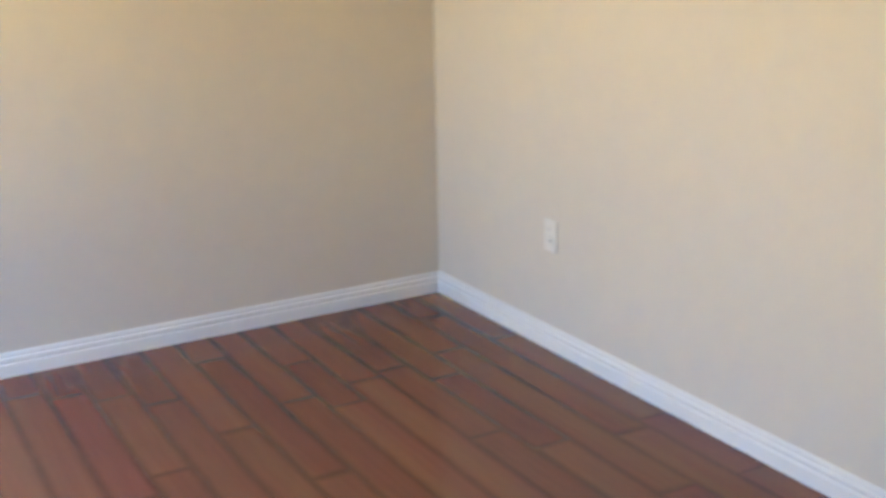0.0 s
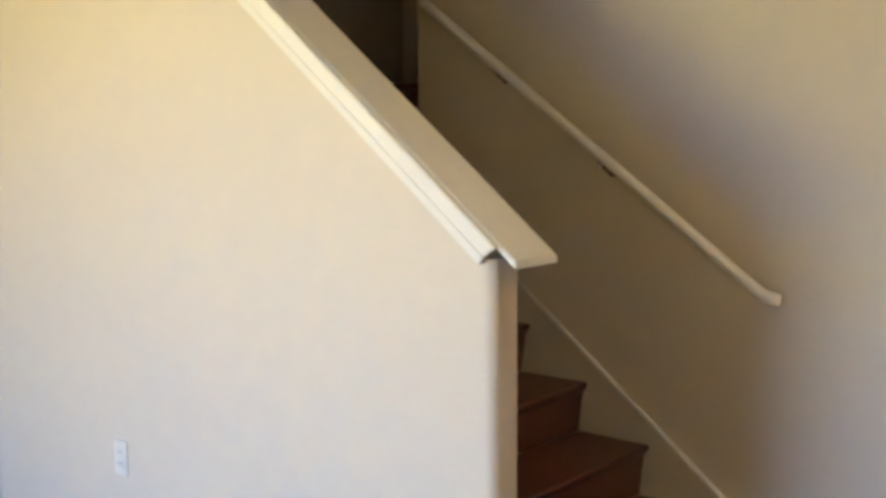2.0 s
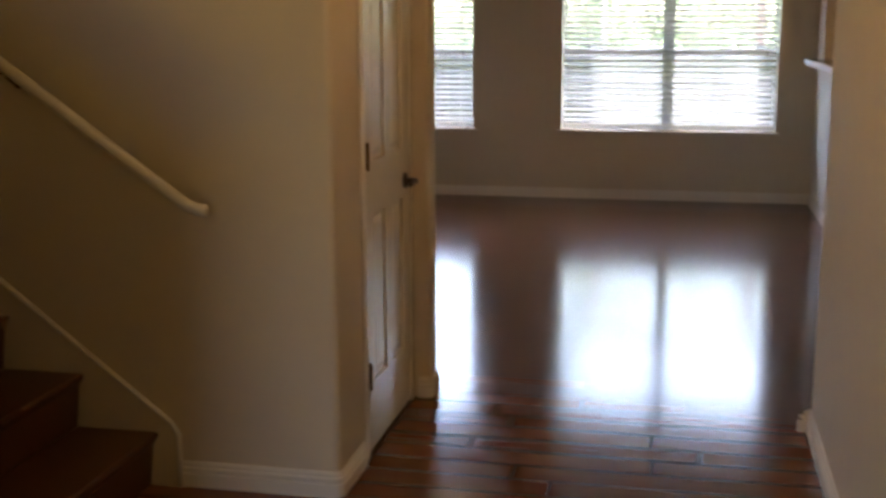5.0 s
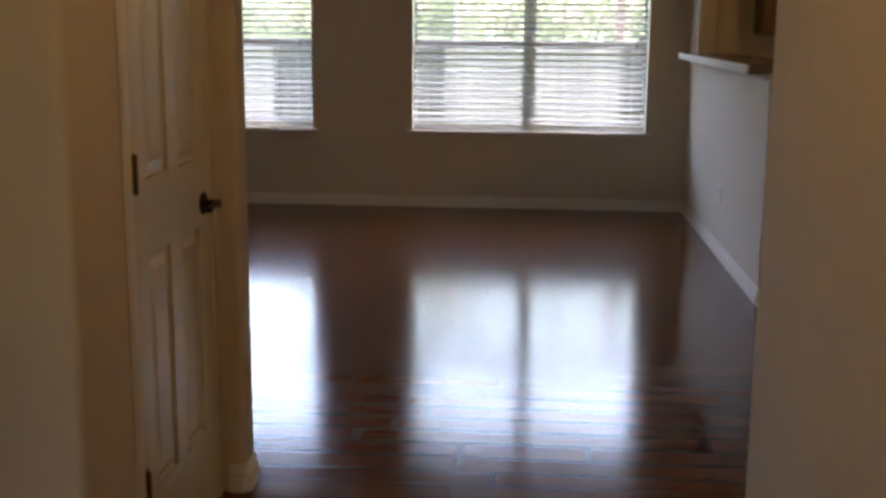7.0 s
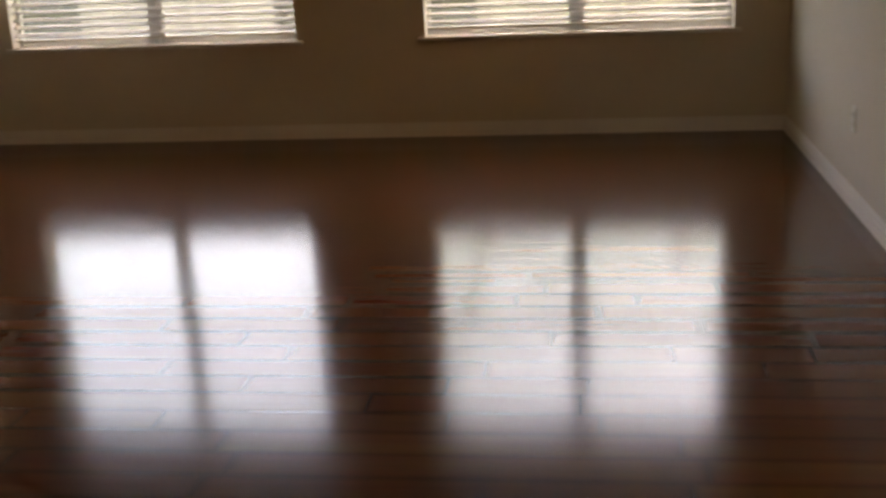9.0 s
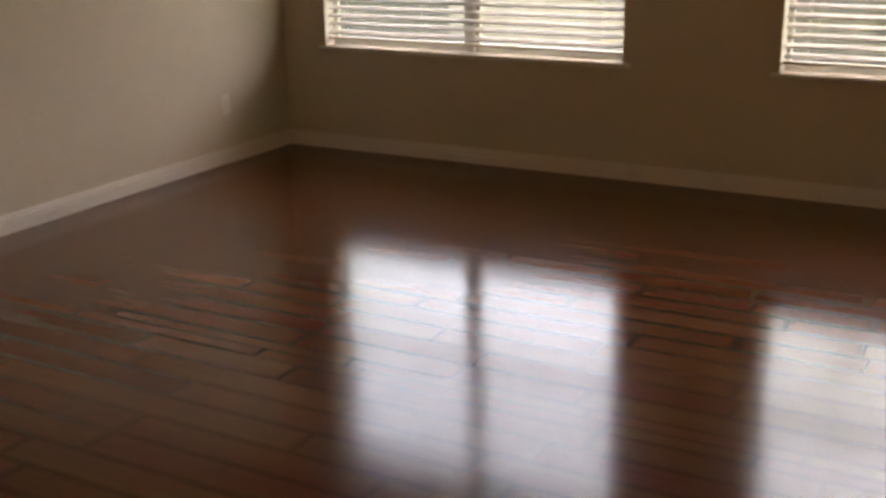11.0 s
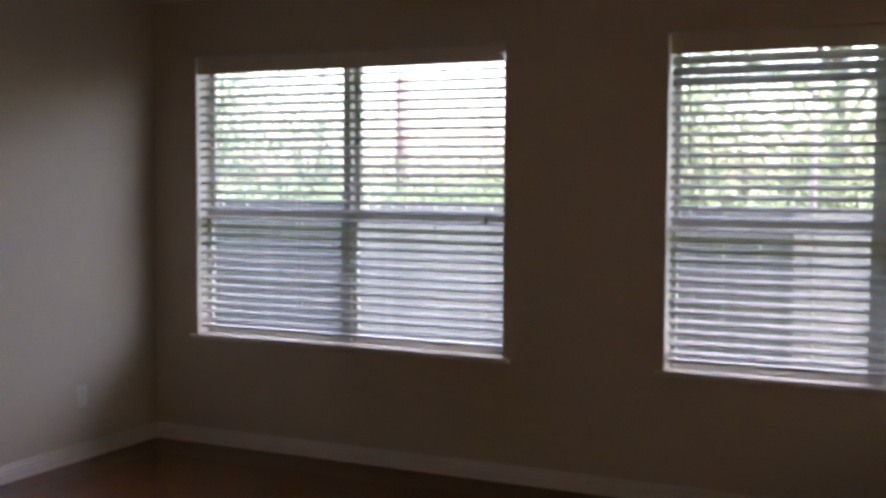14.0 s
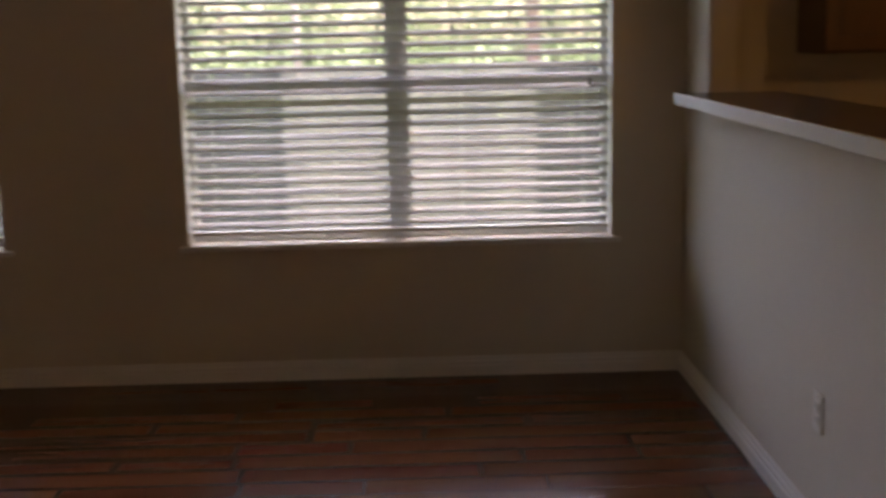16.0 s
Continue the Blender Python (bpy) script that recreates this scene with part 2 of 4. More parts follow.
def prism(points, axis, a, b, bm=None):
    """A flat outline swept along an axis from a to b. axis y: points are (x, z); x: (y, z); z: (x, y)."""
    out = bm or bmesh.new()

    def put(p, s):
        return {"x": (s, p[0], p[1]), "y": (p[0], s, p[1]), "z": (p[0], p[1], s)}[axis]

    lo = [out.verts.new(put(p, a)) for p in points]
    hi = [out.verts.new(put(p, b)) for p in points]
    out.faces.new(lo)
    out.faces.new(hi[::-1])
    n = len(points)
    for i in range(n):
        out.faces.new((lo[i], hi[i], hi[(i + 1) % n], lo[(i + 1) % n]))
    return out


def turned(profile, seg=24, m=None, bm=None):
    """A surface of revolution about z from (radius, height) pairs."""
    out = bm or bmesh.new()
    m = m or Matrix()
    rings = []
    for r, z in profile:
        if r < 1e-5:
            rings.append([out.verts.new(m @ Vector((0, 0, z)))])
        else:
            rings.append([out.verts.new(m @ Vector((r * math.cos(2 * math.pi * i / seg), r * math.sin(2 * math.pi * i / seg), z))) for i in range(seg)])
    for a, b in zip(rings, rings[1:]):
        for i in range(seg):
            j = (i + 1) % seg
            if len(a) == 1 and len(b) == 1:
                continue
            if len(a) == 1:
                out.faces.new((a[0], b[j], b[i]))
            elif len(b) == 1:
                out.faces.new((a[i], a[j], b[0]))
            else:
                out.faces.new((a[i], a[j], b[j], b[i]))
    return out


def tube(points, r, seg=10, bm=None):
    """A round bar along points."""
    out = bm or bmesh.new()
    pts = [Vector(p) for p in points]
    rad = r if isinstance(r, (list, tuple)) else [r] * len(pts)
    rings = []
    for i, p in enumerate(pts):
        d = (pts[min(i + 1, len(pts) - 1)] - pts[max(i - 1, 0)]).normalized()
        a = d.orthogonal().normalized() if i == 0 else (side - d * side.dot(d)).normalized()
        side = a
        c = d.cross(a)
        rings.append([out.verts.new(p + rad[i] * (math.cos(2 * math.pi * k / seg) * a + math.sin(2 * math.pi * k / seg) * c)) for k in range(seg)])
    for a, b in zip(rings, rings[1:]):
        for i in range(seg):
            j = (i + 1) % seg
            out.faces.new((a[i], a[j], b[j], b[i]))
    out.faces.new(rings[0][::-1])
    out.faces.new(rings[-1])
    return out


def rounded(x0, y0, x1, y1, corners, r=0.02, seg=5):
    """A rectangle's outline whose named corners (0 to 3, anticlockwise from x0, y0) are rounded."""
    out = []
    for i, (cx, cy, sx, sy) in enumerate(((x0, y0, 1, 1), (x1, y0, -1, 1), (x1, y1, -1, -1), (x0, y1, 1, -1))):
        if i not in corners:
            out.append((cx, cy))
            continue
        start = (math.pi, 1.5 * math.pi, 0, 0.5 * math.pi)[i]
        for k in range(seg + 1):
            a = start + 0.5 * math.pi * k / seg
            out.append((cx + sx * r + r * math.cos(a), cy + sy * r + r * math.sin(a)))
    return out


def structure(name, bm, mat, label, category, smooth=False):
    return whole(name, bm, mat, label, category, kind="structure", smooth=smooth)


# ---- plan ----
CEILING = 2.46
TOP = 4.9                                   # top of the stairwell
X_WEST, X_HALL_W, X_HALL_E, X_BAR = -2.357, 0.536, 2.103, 2.671
Y_SOUTH, Y_RAIL, Y_STUB, Y_NORTH = -4.2, 1.378, 2.44, 8.168
X_LIVING_W = -2.425
T = 0.12

# ---- floors under the planks ----
structure("floor", box(X_LIVING_W - 0.2, Y_SOUTH - 0.2, -0.20, 2.672, Y_NORTH + 0.05, -0.009), JOINT,
          "dark underlay showing in the bevelled joints of the plank floor", "floor")

# ---- walls ----
wall_w = structure("wall_west", box(X_WEST - T, Y_SOUTH, 0, X_WEST, 2.3, TOP), WALL, "plain beige painted wall with light orange-peel texture", "wall")

# front wall with a window behind the walker
FW = (-1.5, 1.6, 0.6, 2.1)
bm = box(X_WEST - T, Y_SOUTH - T, 0, FW[0], Y_SOUTH, CEILING)
box(FW[1], Y_SOUTH - T, 0, X_HALL_E + T, Y_SOUTH, CEILING, bm=bm)
box(FW[0], Y_SOUTH - T, 0, FW[1], Y_SOUTH, FW[2], bm=bm)
box(FW[0], Y_SOUTH - T, FW[3], FW[1], Y_SOUTH, CEILING, bm=bm)
structure("wall_south", bm, WALL, "plain beige painted front wall with a window opening", "wall")

# hall's east wall, its end rounded, and the return to the kitchen side
structure("wall_hall_east", prism(rounded(X_HALL_E, Y_SOUTH, X_HALL_E + T, 2.337, {3}, 0.022), "z", 0, CEILING), WALL,
          "beige painted hall wall with a rounded end", "wall")
structure("wall_return", box(X_HALL_E + T, 2.217, 0, X_BAR + T, 2.335, CEILING), WALL, "short beige painted return wall", "wall")
structure("wall_kitchen_west", prism(rounded(X_BAR, 2.335, X_BAR + T, 4.106, {2, 3}, 0.02), "z", 0, CEILING), WALL,
          "beige painted wall beside the kitchen doorway", "wall")

# knee wall beside the stairs: its top follows the flight
KS = 0.79
KNEE_Z = 1.205
x_meet = -(CEILING - KNEE_Z) / KS
bm = bmesh.new()
prism([(X_WEST, 0), (-0.03, 0), (-0.03, KNEE_Z + 0.03 * KS), (x_meet, CEILING), (X_WEST, CEILING)], "y", 0.0, 0.115, bm)
structure("wall_knee", bm, WALL, "beige painted knee wall whose top slopes with the stairs", "wall")
structure("wall_knee_end", prism(rounded(-0.03, 0.0, 0.0, 0.115, {1, 2}, 0.028, 7), "z", 0, KNEE_Z - 0.004), WALL,
          "rounded end of the beige knee wall", "wall")
structure("wall_above_knee", box(X_WEST, 0.0, CEILING + 0.002, 0.10, 0.115, TOP), WALL, "beige painted upper stairwell wall", "wall")
structure("wall_stairwell_east", box(0.0, 0.1155, CEILING, 0.0995, Y_RAIL, TOP), WALL, "beige painted upper stairwell wall", "wall")

# wall that carries the handrail, rounded at the hall
structure("wall_handrail", prism(rounded(-1.456, Y_RAIL, X_HALL_W, Y_RAIL + T, {0, 1}, 0.025), "z", 0, TOP), WALL,
          "beige painted stair wall carrying the handrail", "wall")
structure("wall_upper_flight", box(-1.456, Y_RAIL + T, 0, -1.336, 2.3, TOP), WALL, "beige painted wall of the turned flight", "wall")

# closet wall with its door opening
DY0, DY1, DH = 1.727, 2.405, 2.095
bm = box(X_HALL_W - T, Y_RAIL + T, 0, X_HALL_W, DY0, CEILING)
box(X_HALL_W - T, DY0, DH, X_HALL_W, DY1, CEILING, bm=bm)
box(X_HALL_W - T, DY1, 0, X_HALL_W, Y_STUB, CEILING, bm=bm)
structure("wall_closet", bm, WALL, "beige painted closet wall under the stairs", "wall")
structure("wall_stub", prism(rounded(X_HALL_W - T, Y_STUB, 0.604, Y_STUB + T, {1, 2}, 0.02), "z", 0, CEILING), WALL,
          "narrow beige wall end beside the closet door", "wall")
structure("wall_living_south", box(X_LIVING_W, Y_STUB + 0.002, 0, X_HALL_W - T, Y_STUB + T - 0.002, CEILING), WALL, "plain beige painted living room wall", "wall")
structure("wall_living_west", box(X_LIVING_W - T, Y_STUB - 0.14, 0, X_LIVING_W, Y_NORTH + 0.16, CEILING), WALL, "plain beige painted living room wall", "wall")

# window wall
W1 = (-2.135, -0.275)
W2 = (0.515, 2.36)
WZ0, WZ1 = 0.613, 2.150
NT = 0.17
bm = bmesh.new()
xs = [X_LIVING_W, W1[0], W1[1], W2[0], W2[1], 6.0]
for a, b in ((0, 1), (2, 3), (4, 5)):
    box(xs[a], Y_NORTH, -0.4, xs[b], Y_NORTH + NT, 2.95, bm=bm)
for a, b in (W1, W2):
    box(a, Y_NORTH, -0.4, b, Y_NORTH + NT, WZ0, bm=bm)
    box(a, Y_NORTH, WZ1, b, Y_NORTH + NT, 2.95, bm=bm)
bmesh.ops.remove_doubles(bm, verts=bm.verts, dist=0.0005)
structure("wall_north", bm, WALL, "beige painted rear wall with two wide windows", "wall")

# half wall to the kitchen with a post of full height at its end
structure("wall_bar", prism(rounded(X_BAR, 5.098, X_BAR + 0.125, Y_NORTH, {0}, 0.018), "z", 0, 1.205), WALL,
          "beige painted half wall below the breakfast ledge", "wall")
structure("wall_bar_return", prism(rounded(X_BAR + 0.1255, 5.098, 3.39, 5.21, set(), 0.01), "z", 0, 1.205), WALL,
          "beige painted end of the half wall at the kitchen doorway", "wall")
structure("wall_bar_post", prism(rounded(X_BAR, 7.79, X_BAR + 0.125, Y_NORTH, {0, 1}, 0.018), "z", 1.207, CEILING), WALL,
          "beige painted wall end at the kitchen opening", "wall")
structure("wall_kitchen_south", box(X_BAR + T, 4.0, 0, 6.0, 4.10, CEILING), WALL, "plain beige kitchen wall", "wall")
structure("wall_kitchen_east", box(5.6, 4.10, 0, 5.72, Y_NORTH, CEILING), WALL, "plain beige kitchen wall", "wall")

# ---- ceilings ----
structure("ceiling", box(X_WEST - T, Y_SOUTH - T, CEILING, X_HALL_E + T, 0.0, CEILING + 0.2), CEIL, "plain painted ceiling of the front room", "ceiling")
structure("ceiling_hall", box(0.10, 0.0, CEILING, X_HALL_E + T, Y_STUB + T, CEILING + 0.2), CEIL, "plain painted hall ceiling", "ceiling")
structure("ceiling_living", box(X_LIVING_W - T, Y_STUB + T, CEILING, 6.0, Y_NORTH, CEILING + 0.2), CEIL, "off-white painted living room ceiling", "ceiling")
structure("ceiling_return", box(X_HALL_E + T, 2.2, CEILING, 6.0, Y_STUB + T, CEILING + 0.2), CEIL, "plain painted ceiling", "ceiling")
structure("ceiling_closet", box(-1.336, Y_RAIL + T, CEILING + 0.001, 0.10, Y_STUB + T, CEILING + 0.2), CEIL, "plain closet ceiling", "ceiling")
structure("ceiling_stairwell", box(X_WEST - T, 0, TOP, 0.2, 2.42, TOP + 0.1), CEIL, "plain painted stairwell ceiling", "ceiling")
structure("wall_flight_end", box(X_WEST, 2.3, 0, -1.336, 2.42, TOP), WALL, "plain beige stairwell wall", "wall")


# unseen overhang added to keep direct sun off the rear windows
structure("added_eave", prism([(Y_NORTH + NT + 0.001, 2.68), (Y_NORTH + NT + 0.80, 2.61), (Y_NORTH + NT + 0.80, 2.79), (Y_NORTH + NT + 0.001, 3.09)], "x", -6.0, 7.0), TRIM,
          "unseen white overhang added to keep sun off the rear windows", "eave")


# ---- baseboards ----
BH = 0.088
BASE = [(0.0, 0.0), (0.014, 0.0), (0.014, 0.045), (0.0075, 0.049), (0.0125, 0.054), (0.0125, 0.066), (0.0055, 0.071), (0.0085, 0.077), (0.004, BH), (0.0, BH)]


def baseboard(points, label="white painted baseboard with a stepped profile"):
    """A moulded board along a polyline on the floor; it stands out to the left of the way."""
    pts = [Vector((p[0], p[1], 0)) for p in points]
    bm = bmesh.new()
    rings = []
    for i, p in enumerate(pts):
        d0 = (p - pts[i - 1]).normalized() if i else (pts[1] - p).normalized()
        d1 = (pts[i + 1] - p).normalized() if i < len(pts) - 1 else d0
        n0, n1 = Vector((-d0.y, d0.x, 0)), Vector((-d1.y, d1.x, 0))
        n = (n0 + n1).normalized()
        n /= max(0.3, n.dot(n0))
        rings.append([bm.verts.new(p + n * (o + 0.0005) + Vector((0, 0, z + 0.001))) for o, z in BASE])
    for a, b in zip(rings, rings[1:]):
        for i in range(len(BASE)):
            j = (i + 1) % len(BASE)
            bm.faces.new((a[i], b[i], b[j], a[j]))
    bm.faces.new(rings[0])
    bm.faces.new(rings[-1][::-1])
    structure("baseboard", bm, TRIM, label, "baseboard")


def arc(cx, cy, r, a0, a1, n=4):
    return [(cx + r * math.cos(radians(a0 + (a1 - a0) * i / n)), cy + r * math.sin(radians(a0 + (a1 - a0) * i / n))) for i in range(n + 1)]


baseboard([(0.0, 0.114), *arc(-0.028, 0.028, 0.028, 0, -90), (X_WEST, 0.0), (X_WEST, Y_SOUTH), (X_HALL_E, Y_SOUTH), (X_HALL_E, 2.315), *arc(X_HALL_E + 0.022, 2.315, 0.022, 180, 90)])
baseboard([(X_HALL_W, DY0 - 0.062), *arc(X_HALL_W - 0.025, Y_RAIL + 0.025, 0.025, 0, -90), (-0.035, Y_RAIL)])
baseboard([(X_HALL_W - 0.05, Y_STUB + T), *arc(0.584, Y_STUB + T - 0.02, 0.02, 90, 0), *arc(0.584, Y_STUB + 0.02, 0.02, 0, -90), (X_HALL_W + 0.016, Y_STUB)])
baseboard([(2.845, 5.098), *arc(X_BAR + 0.018, 5.116, 0.018, -90, -180), (X_BAR, Y_NORTH), (X_LIVING_W, Y_NORTH), (X_LIVING_W, Y_STUB + T), (X_HALL_W - 0.06, Y_STUB + T)])
baseboard([(X_BAR, 2.335), (X_BAR, 4.088), *arc(X_BAR + 0.02, 4.086, 0.02, 180, 90), (X_BAR + T, 4.106)])


# ---- stairs ----
RUN, RISE, NOSE1 = 0.2605, 0.1885, -0.088
stairs = thing("stairs", "flight of dark brown laminate stairs with thick nosings", "stairs", kind="structure")
Y0S, Y1S = 0.117, Y_RAIL - 0.022
for k in range(1, 7):
    x1 = NOSE1 - RUN * (k - 1)
    z = RISE * k
    x0 = x1 - RUN - 0.03 if k < 6 else X_WEST + 0.002
    bm = prism([(x0, z - 0.022), (x1 - 0.006, z - 0.022), (x1, z - 0.014), (x1, z - 0.006), (x1 - 0.004, z), (x0, z)], "y", Y0S, Y1S)
    part("tread" if k < 6 else "landing", bm, STAIR, stairs)
    bm = prism([(x1 - 0.048, z - RISE + 0.001), (x1 - 0.036, z - RISE + 0.001), (x1 - 0.020, z - 0.045), (x1 - 0.008, z - 0.024), (x1 - 0.048, z - 0.024)], "y", Y0S, Y1S)
    part("riser", bm, STAIR, stairs)
for k in range(7, 10):
    y = Y_RAIL - 0.10 + 0.26 * (k - 7)
    part("tread", box(X_WEST + 0.002, y, RISE * k - 0.03, -1.46, y + 0.29, RISE * k, 0.006), STAIR, stairs)
    part("riser", box(X_WEST + 0.002, y + 0.03, RISE * (k - 1) + 0.001, -1.46, y + 0.045, RISE * k - 0.031), STAIR, stairs)

# skirt board against the handrail wall with its bead
sk = 0.775
bm = prism([(-0.022, 0.0), (-0.022, 0.178), (-0.045, 0.215), (-1.452, 0.215 + 1.407 * sk), (-1.452, 0.88), (-0.30, 0.0)], "y", Y_RAIL - 0.018, Y_RAIL - 0.001)
skirt = thing("stair_skirt", "painted skirt board following the stairs with a raised bead", "trim", kind="structure")
part("board", bm, WALL, skirt)
bm = tube([(-0.018, Y_RAIL - 0.014, 0.0), (-0.018, Y_RAIL - 0.014, 0.185), (-0.042, Y_RAIL - 0.014, 0.222), (-1.452, Y_RAIL - 0.014, 0.222 + 1.41 * sk)], 0.010, 8)
part("bead", bm, TRIM, skirt, smooth=True)

# cap of the knee wall
cap = thing("knee_wall_cap", "off-white painted sloping cap board with moulding under its edge", "trim", kind="structure")


def sloped(y0, y1, off0, off1, x_end, mat, name, bev=0.006, cut=0.0):
    xl = x_end - cut
    bm = prism([(xl, KNEE_Z - xl * KS + off0), (x_end, KNEE_Z - x_end * KS + off1), (x_meet - 0.02, CEILING + off1 + 0.02 * KS), (x_meet - 0.02, CEILING + off0 + 0.02 * KS)], "y", y0, y1)
    bmesh.ops.bevel(bm, geom=list(bm.edges), offset=bev, segments=2, affect="EDGES")
    part(name, bm, mat, cap)


sloped(-0.008, 0.165, 0.033, 0.053, 0.072, TRIM, "cap_board", 0.004)
sloped(-0.027, -0.0078, -0.004, 0.049, 0.026, TRIM, "moulding", 0.003, 0.036)
sloped(-0.0235, -0.0005, -0.038, -0.0042, -0.012, TRIM, "moulding", 0.003, 0.014)

# handrail
rail = thing("handrail", "off-white painted round wooden handrail on metal brackets", "handrail")
YR = Y_RAIL - 0.07
RS = 0.715
rp = [(0.140, YR, 0.953), (0.108, YR, 0.955), (0.078, YR, 0.967), (0.04, YR, 0.993), (0.0, YR, 1.0215)]
rp += [(-0.05 - 0.1 * i, YR, 1.0 + (0.08 + 0.1 * i) * RS) for i in range(14)]
part("rail", tube(rp, 0.020, 14), TRIM, rail, smooth=True)
for xb in (-0.52, -0.995):
    zb = 1.0 + (0.03 - xb) * RS
    bm = tube([(xb, YR, zb - 0.016), (xb, YR + 0.006, zb - 0.035), (xb, YR + 0.03, zb - 0.048), (xb, Y_RAIL - 0.004, zb - 0.05)], 0.005, 8)
    turned([(0.0, 0.0), (0.021, 0.0), (0.021, 0.004), (0.015, 0.008), (0.0, 0.008)], 14, Matrix.Translation((xb, Y_RAIL - 0.001, zb - 0.05)) @ pose(0, 0, 0, 90), bm)
    box(xb - 0.018, YR - 0.008, zb - 0.021, xb + 0.018, YR + 0.008, zb - 0.016, bm=bm)
    part("bracket", bm, HINGE, rail, "dark brass bracket", smooth=True)


# ---- closet door ----
def panel_door(w, h, t=0.035):
    """A moulded six-panel door, hinged at its origin, along +y, face at x = 0."""
    d = thing("closet_door", "white glossy six-panel closet door, closed, dark lever handle", "door", kind="structure")
    st, mid = 0.105, 0.085
    pw = (w - 2 * st - mid) / 2
    cols = [(st, st + pw), (st + pw + mid, w - st)]
    rows = [(0.255, 0.865), (1.055, 1.675), (1.770, 1.965)]
    bm = box(-t, 0, 0.010, -0.012, w, h)
    for y0, y1 in ((0, st), (st + pw, st + pw + mid), (w - st, w)):
        box(-0.0125, y0, 0.010, 0, y1, h, bm=bm)
    for z0, z1 in ((0.010, 0.255), (0.865, 1.055), (1.675, 1.770), (1.965, h)):
        for y0, y1 in cols:
            box(-0.0125, y0, z0, 0, y1, z1, bm=bm)
    part("leaf", bm, DOORP, d)
    for (y0, y1) in cols:
        for z0, z1 in rows:
            bm = bmesh.new()
            m0, m1 = 0.004, 0.040
            n = 2
            yc = (y0 + y1) / 2

            def ring(inset, x):
                pts = [(x, y0 + inset, z0 + inset), (x, y1 - inset, z0 + inset)]
                half = (y1 - y0) / 2 - inset
                for i in range(n + 1):
                    u = 1 - 2 * i / n
                    pts.append((x, yc + u * half, z1 - inset))
                return [bm.verts.new(p) for p in pts]

            ra, rb, rc = ring(m0, -0.011), ring(m0 + 0.012, -0.011), ring(m1, -0.003)
            for a, b in ((ra, rb), (rb, rc)):
                for i in range(len(a)):
                    j = (i + 1) % len(a)
                    bm.faces.new((a[i], a[j], b[j], b[i]))
            bm.faces.new(rc)
            part("panel", bm, DOORP, d)
    for z in (0.30, 1.08, 1.88):
        bm = tube([(0.012, -0.004, z - 0.046), (0.012, -0.004, z + 0.046)], 0.0085, 8)
        turned([(0.0, 0.05), (0.006, 0.048), (0.0075, 0.046)], 8, Matrix.Translation((0.012, -0.004, z)), bm)
        box(0.0, -0.001, z - 0.045, 0.003, 0.026, z + 0.045, bm=bm)
        part("hinge", bm, HINGE, d, "dark brass hinge", smooth=False)
    # hinge-pin door stop on the top hinge
    bm = tube([(0.014, 0.0, 1.928), (0.034, 0.008, 1.928), (0.052, 0.014, 1.928)], 0.0045, 8)
    turned([(0.0, 0.0), (0.010, 0.001), (0.010, 0.009), (0.0, 0.012)], 10, Matrix.Translation((0.052, 0.014, 1.928)) @ pose(0, 0, 0, 0, 90), bm)
    part("door_stop", bm, HINGE, d, "brass hinge-pin door stop", True)
    m = Matrix.Translation((0.0, w - 0.065, 0.925)) @ pose(0, 0, 0, 0, 90)
    handle = part("door_handle", turned([(0.0, 0.0), (0.032, 0.0), (0.032, 0.006), (0.024, 0.011), (0.011, 0.013), (0.011, 0.045), (0.014, 0.05), (0.0, 0.052)], 20, m), BRONZE, d, "dark metal lever handle", True)
    lv = [(0.047, w - 0.065 - 0.012 * i, 0.925 + 0.004 * math.sin(i * 0.6)) for i in range(10)]
    part("lever", tube(lv, [0.010, 0.010, 0.009, 0.009, 0.008, 0.008, 0.008, 0.008, 0.009, 0.007], 10), BRONZE, handle, smooth=True)
    return d


door = panel_door(DY1 - DY0 - 0.036, DH - 0.022)
door.matrix_basis = pose(X_HALL_W - 0.006, DY0 + 0.018, 0)

frame_ob = thing("door_frame", "white painted door frame with narrow casing", "door frame", kind="structure")
for y0, y1 in ((DY0, DY0 + 0.015), (DY1 - 0.015, DY1)):
    part("jamb", box(X_HALL_W - T + 0.002, y0, 0.001, X_HALL_W + 0.002, y1, DH), DOORP, frame_ob)
part("head", box(X_HALL_W - T + 0.002, DY0, DH - 0.016, X_HALL_W + 0.0015, DY1, DH), DOORP, frame_ob)
part("casing", box(X_HALL_W + 0.001, DY0 - 0.055, 0.001, X_HALL_W + 0.004, DY0 + 0.006, DH + 0.05, 0.001), TRIM, frame_ob)
part("casing", box(X_HALL_W + 0.001, DY0 + 0.007, DH - 0.006, X_HALL_W + 0.004, DY1 + 0.03, DH + 0.05, 0.001), TRIM, frame_ob)
part("stop", box(X_HALL_W - T + 0.01, DY0 + 0.016, 0.02, X_HALL_W - 0.05, DY0 + 0.03, DH - 0.02), DOORP, frame_ob)


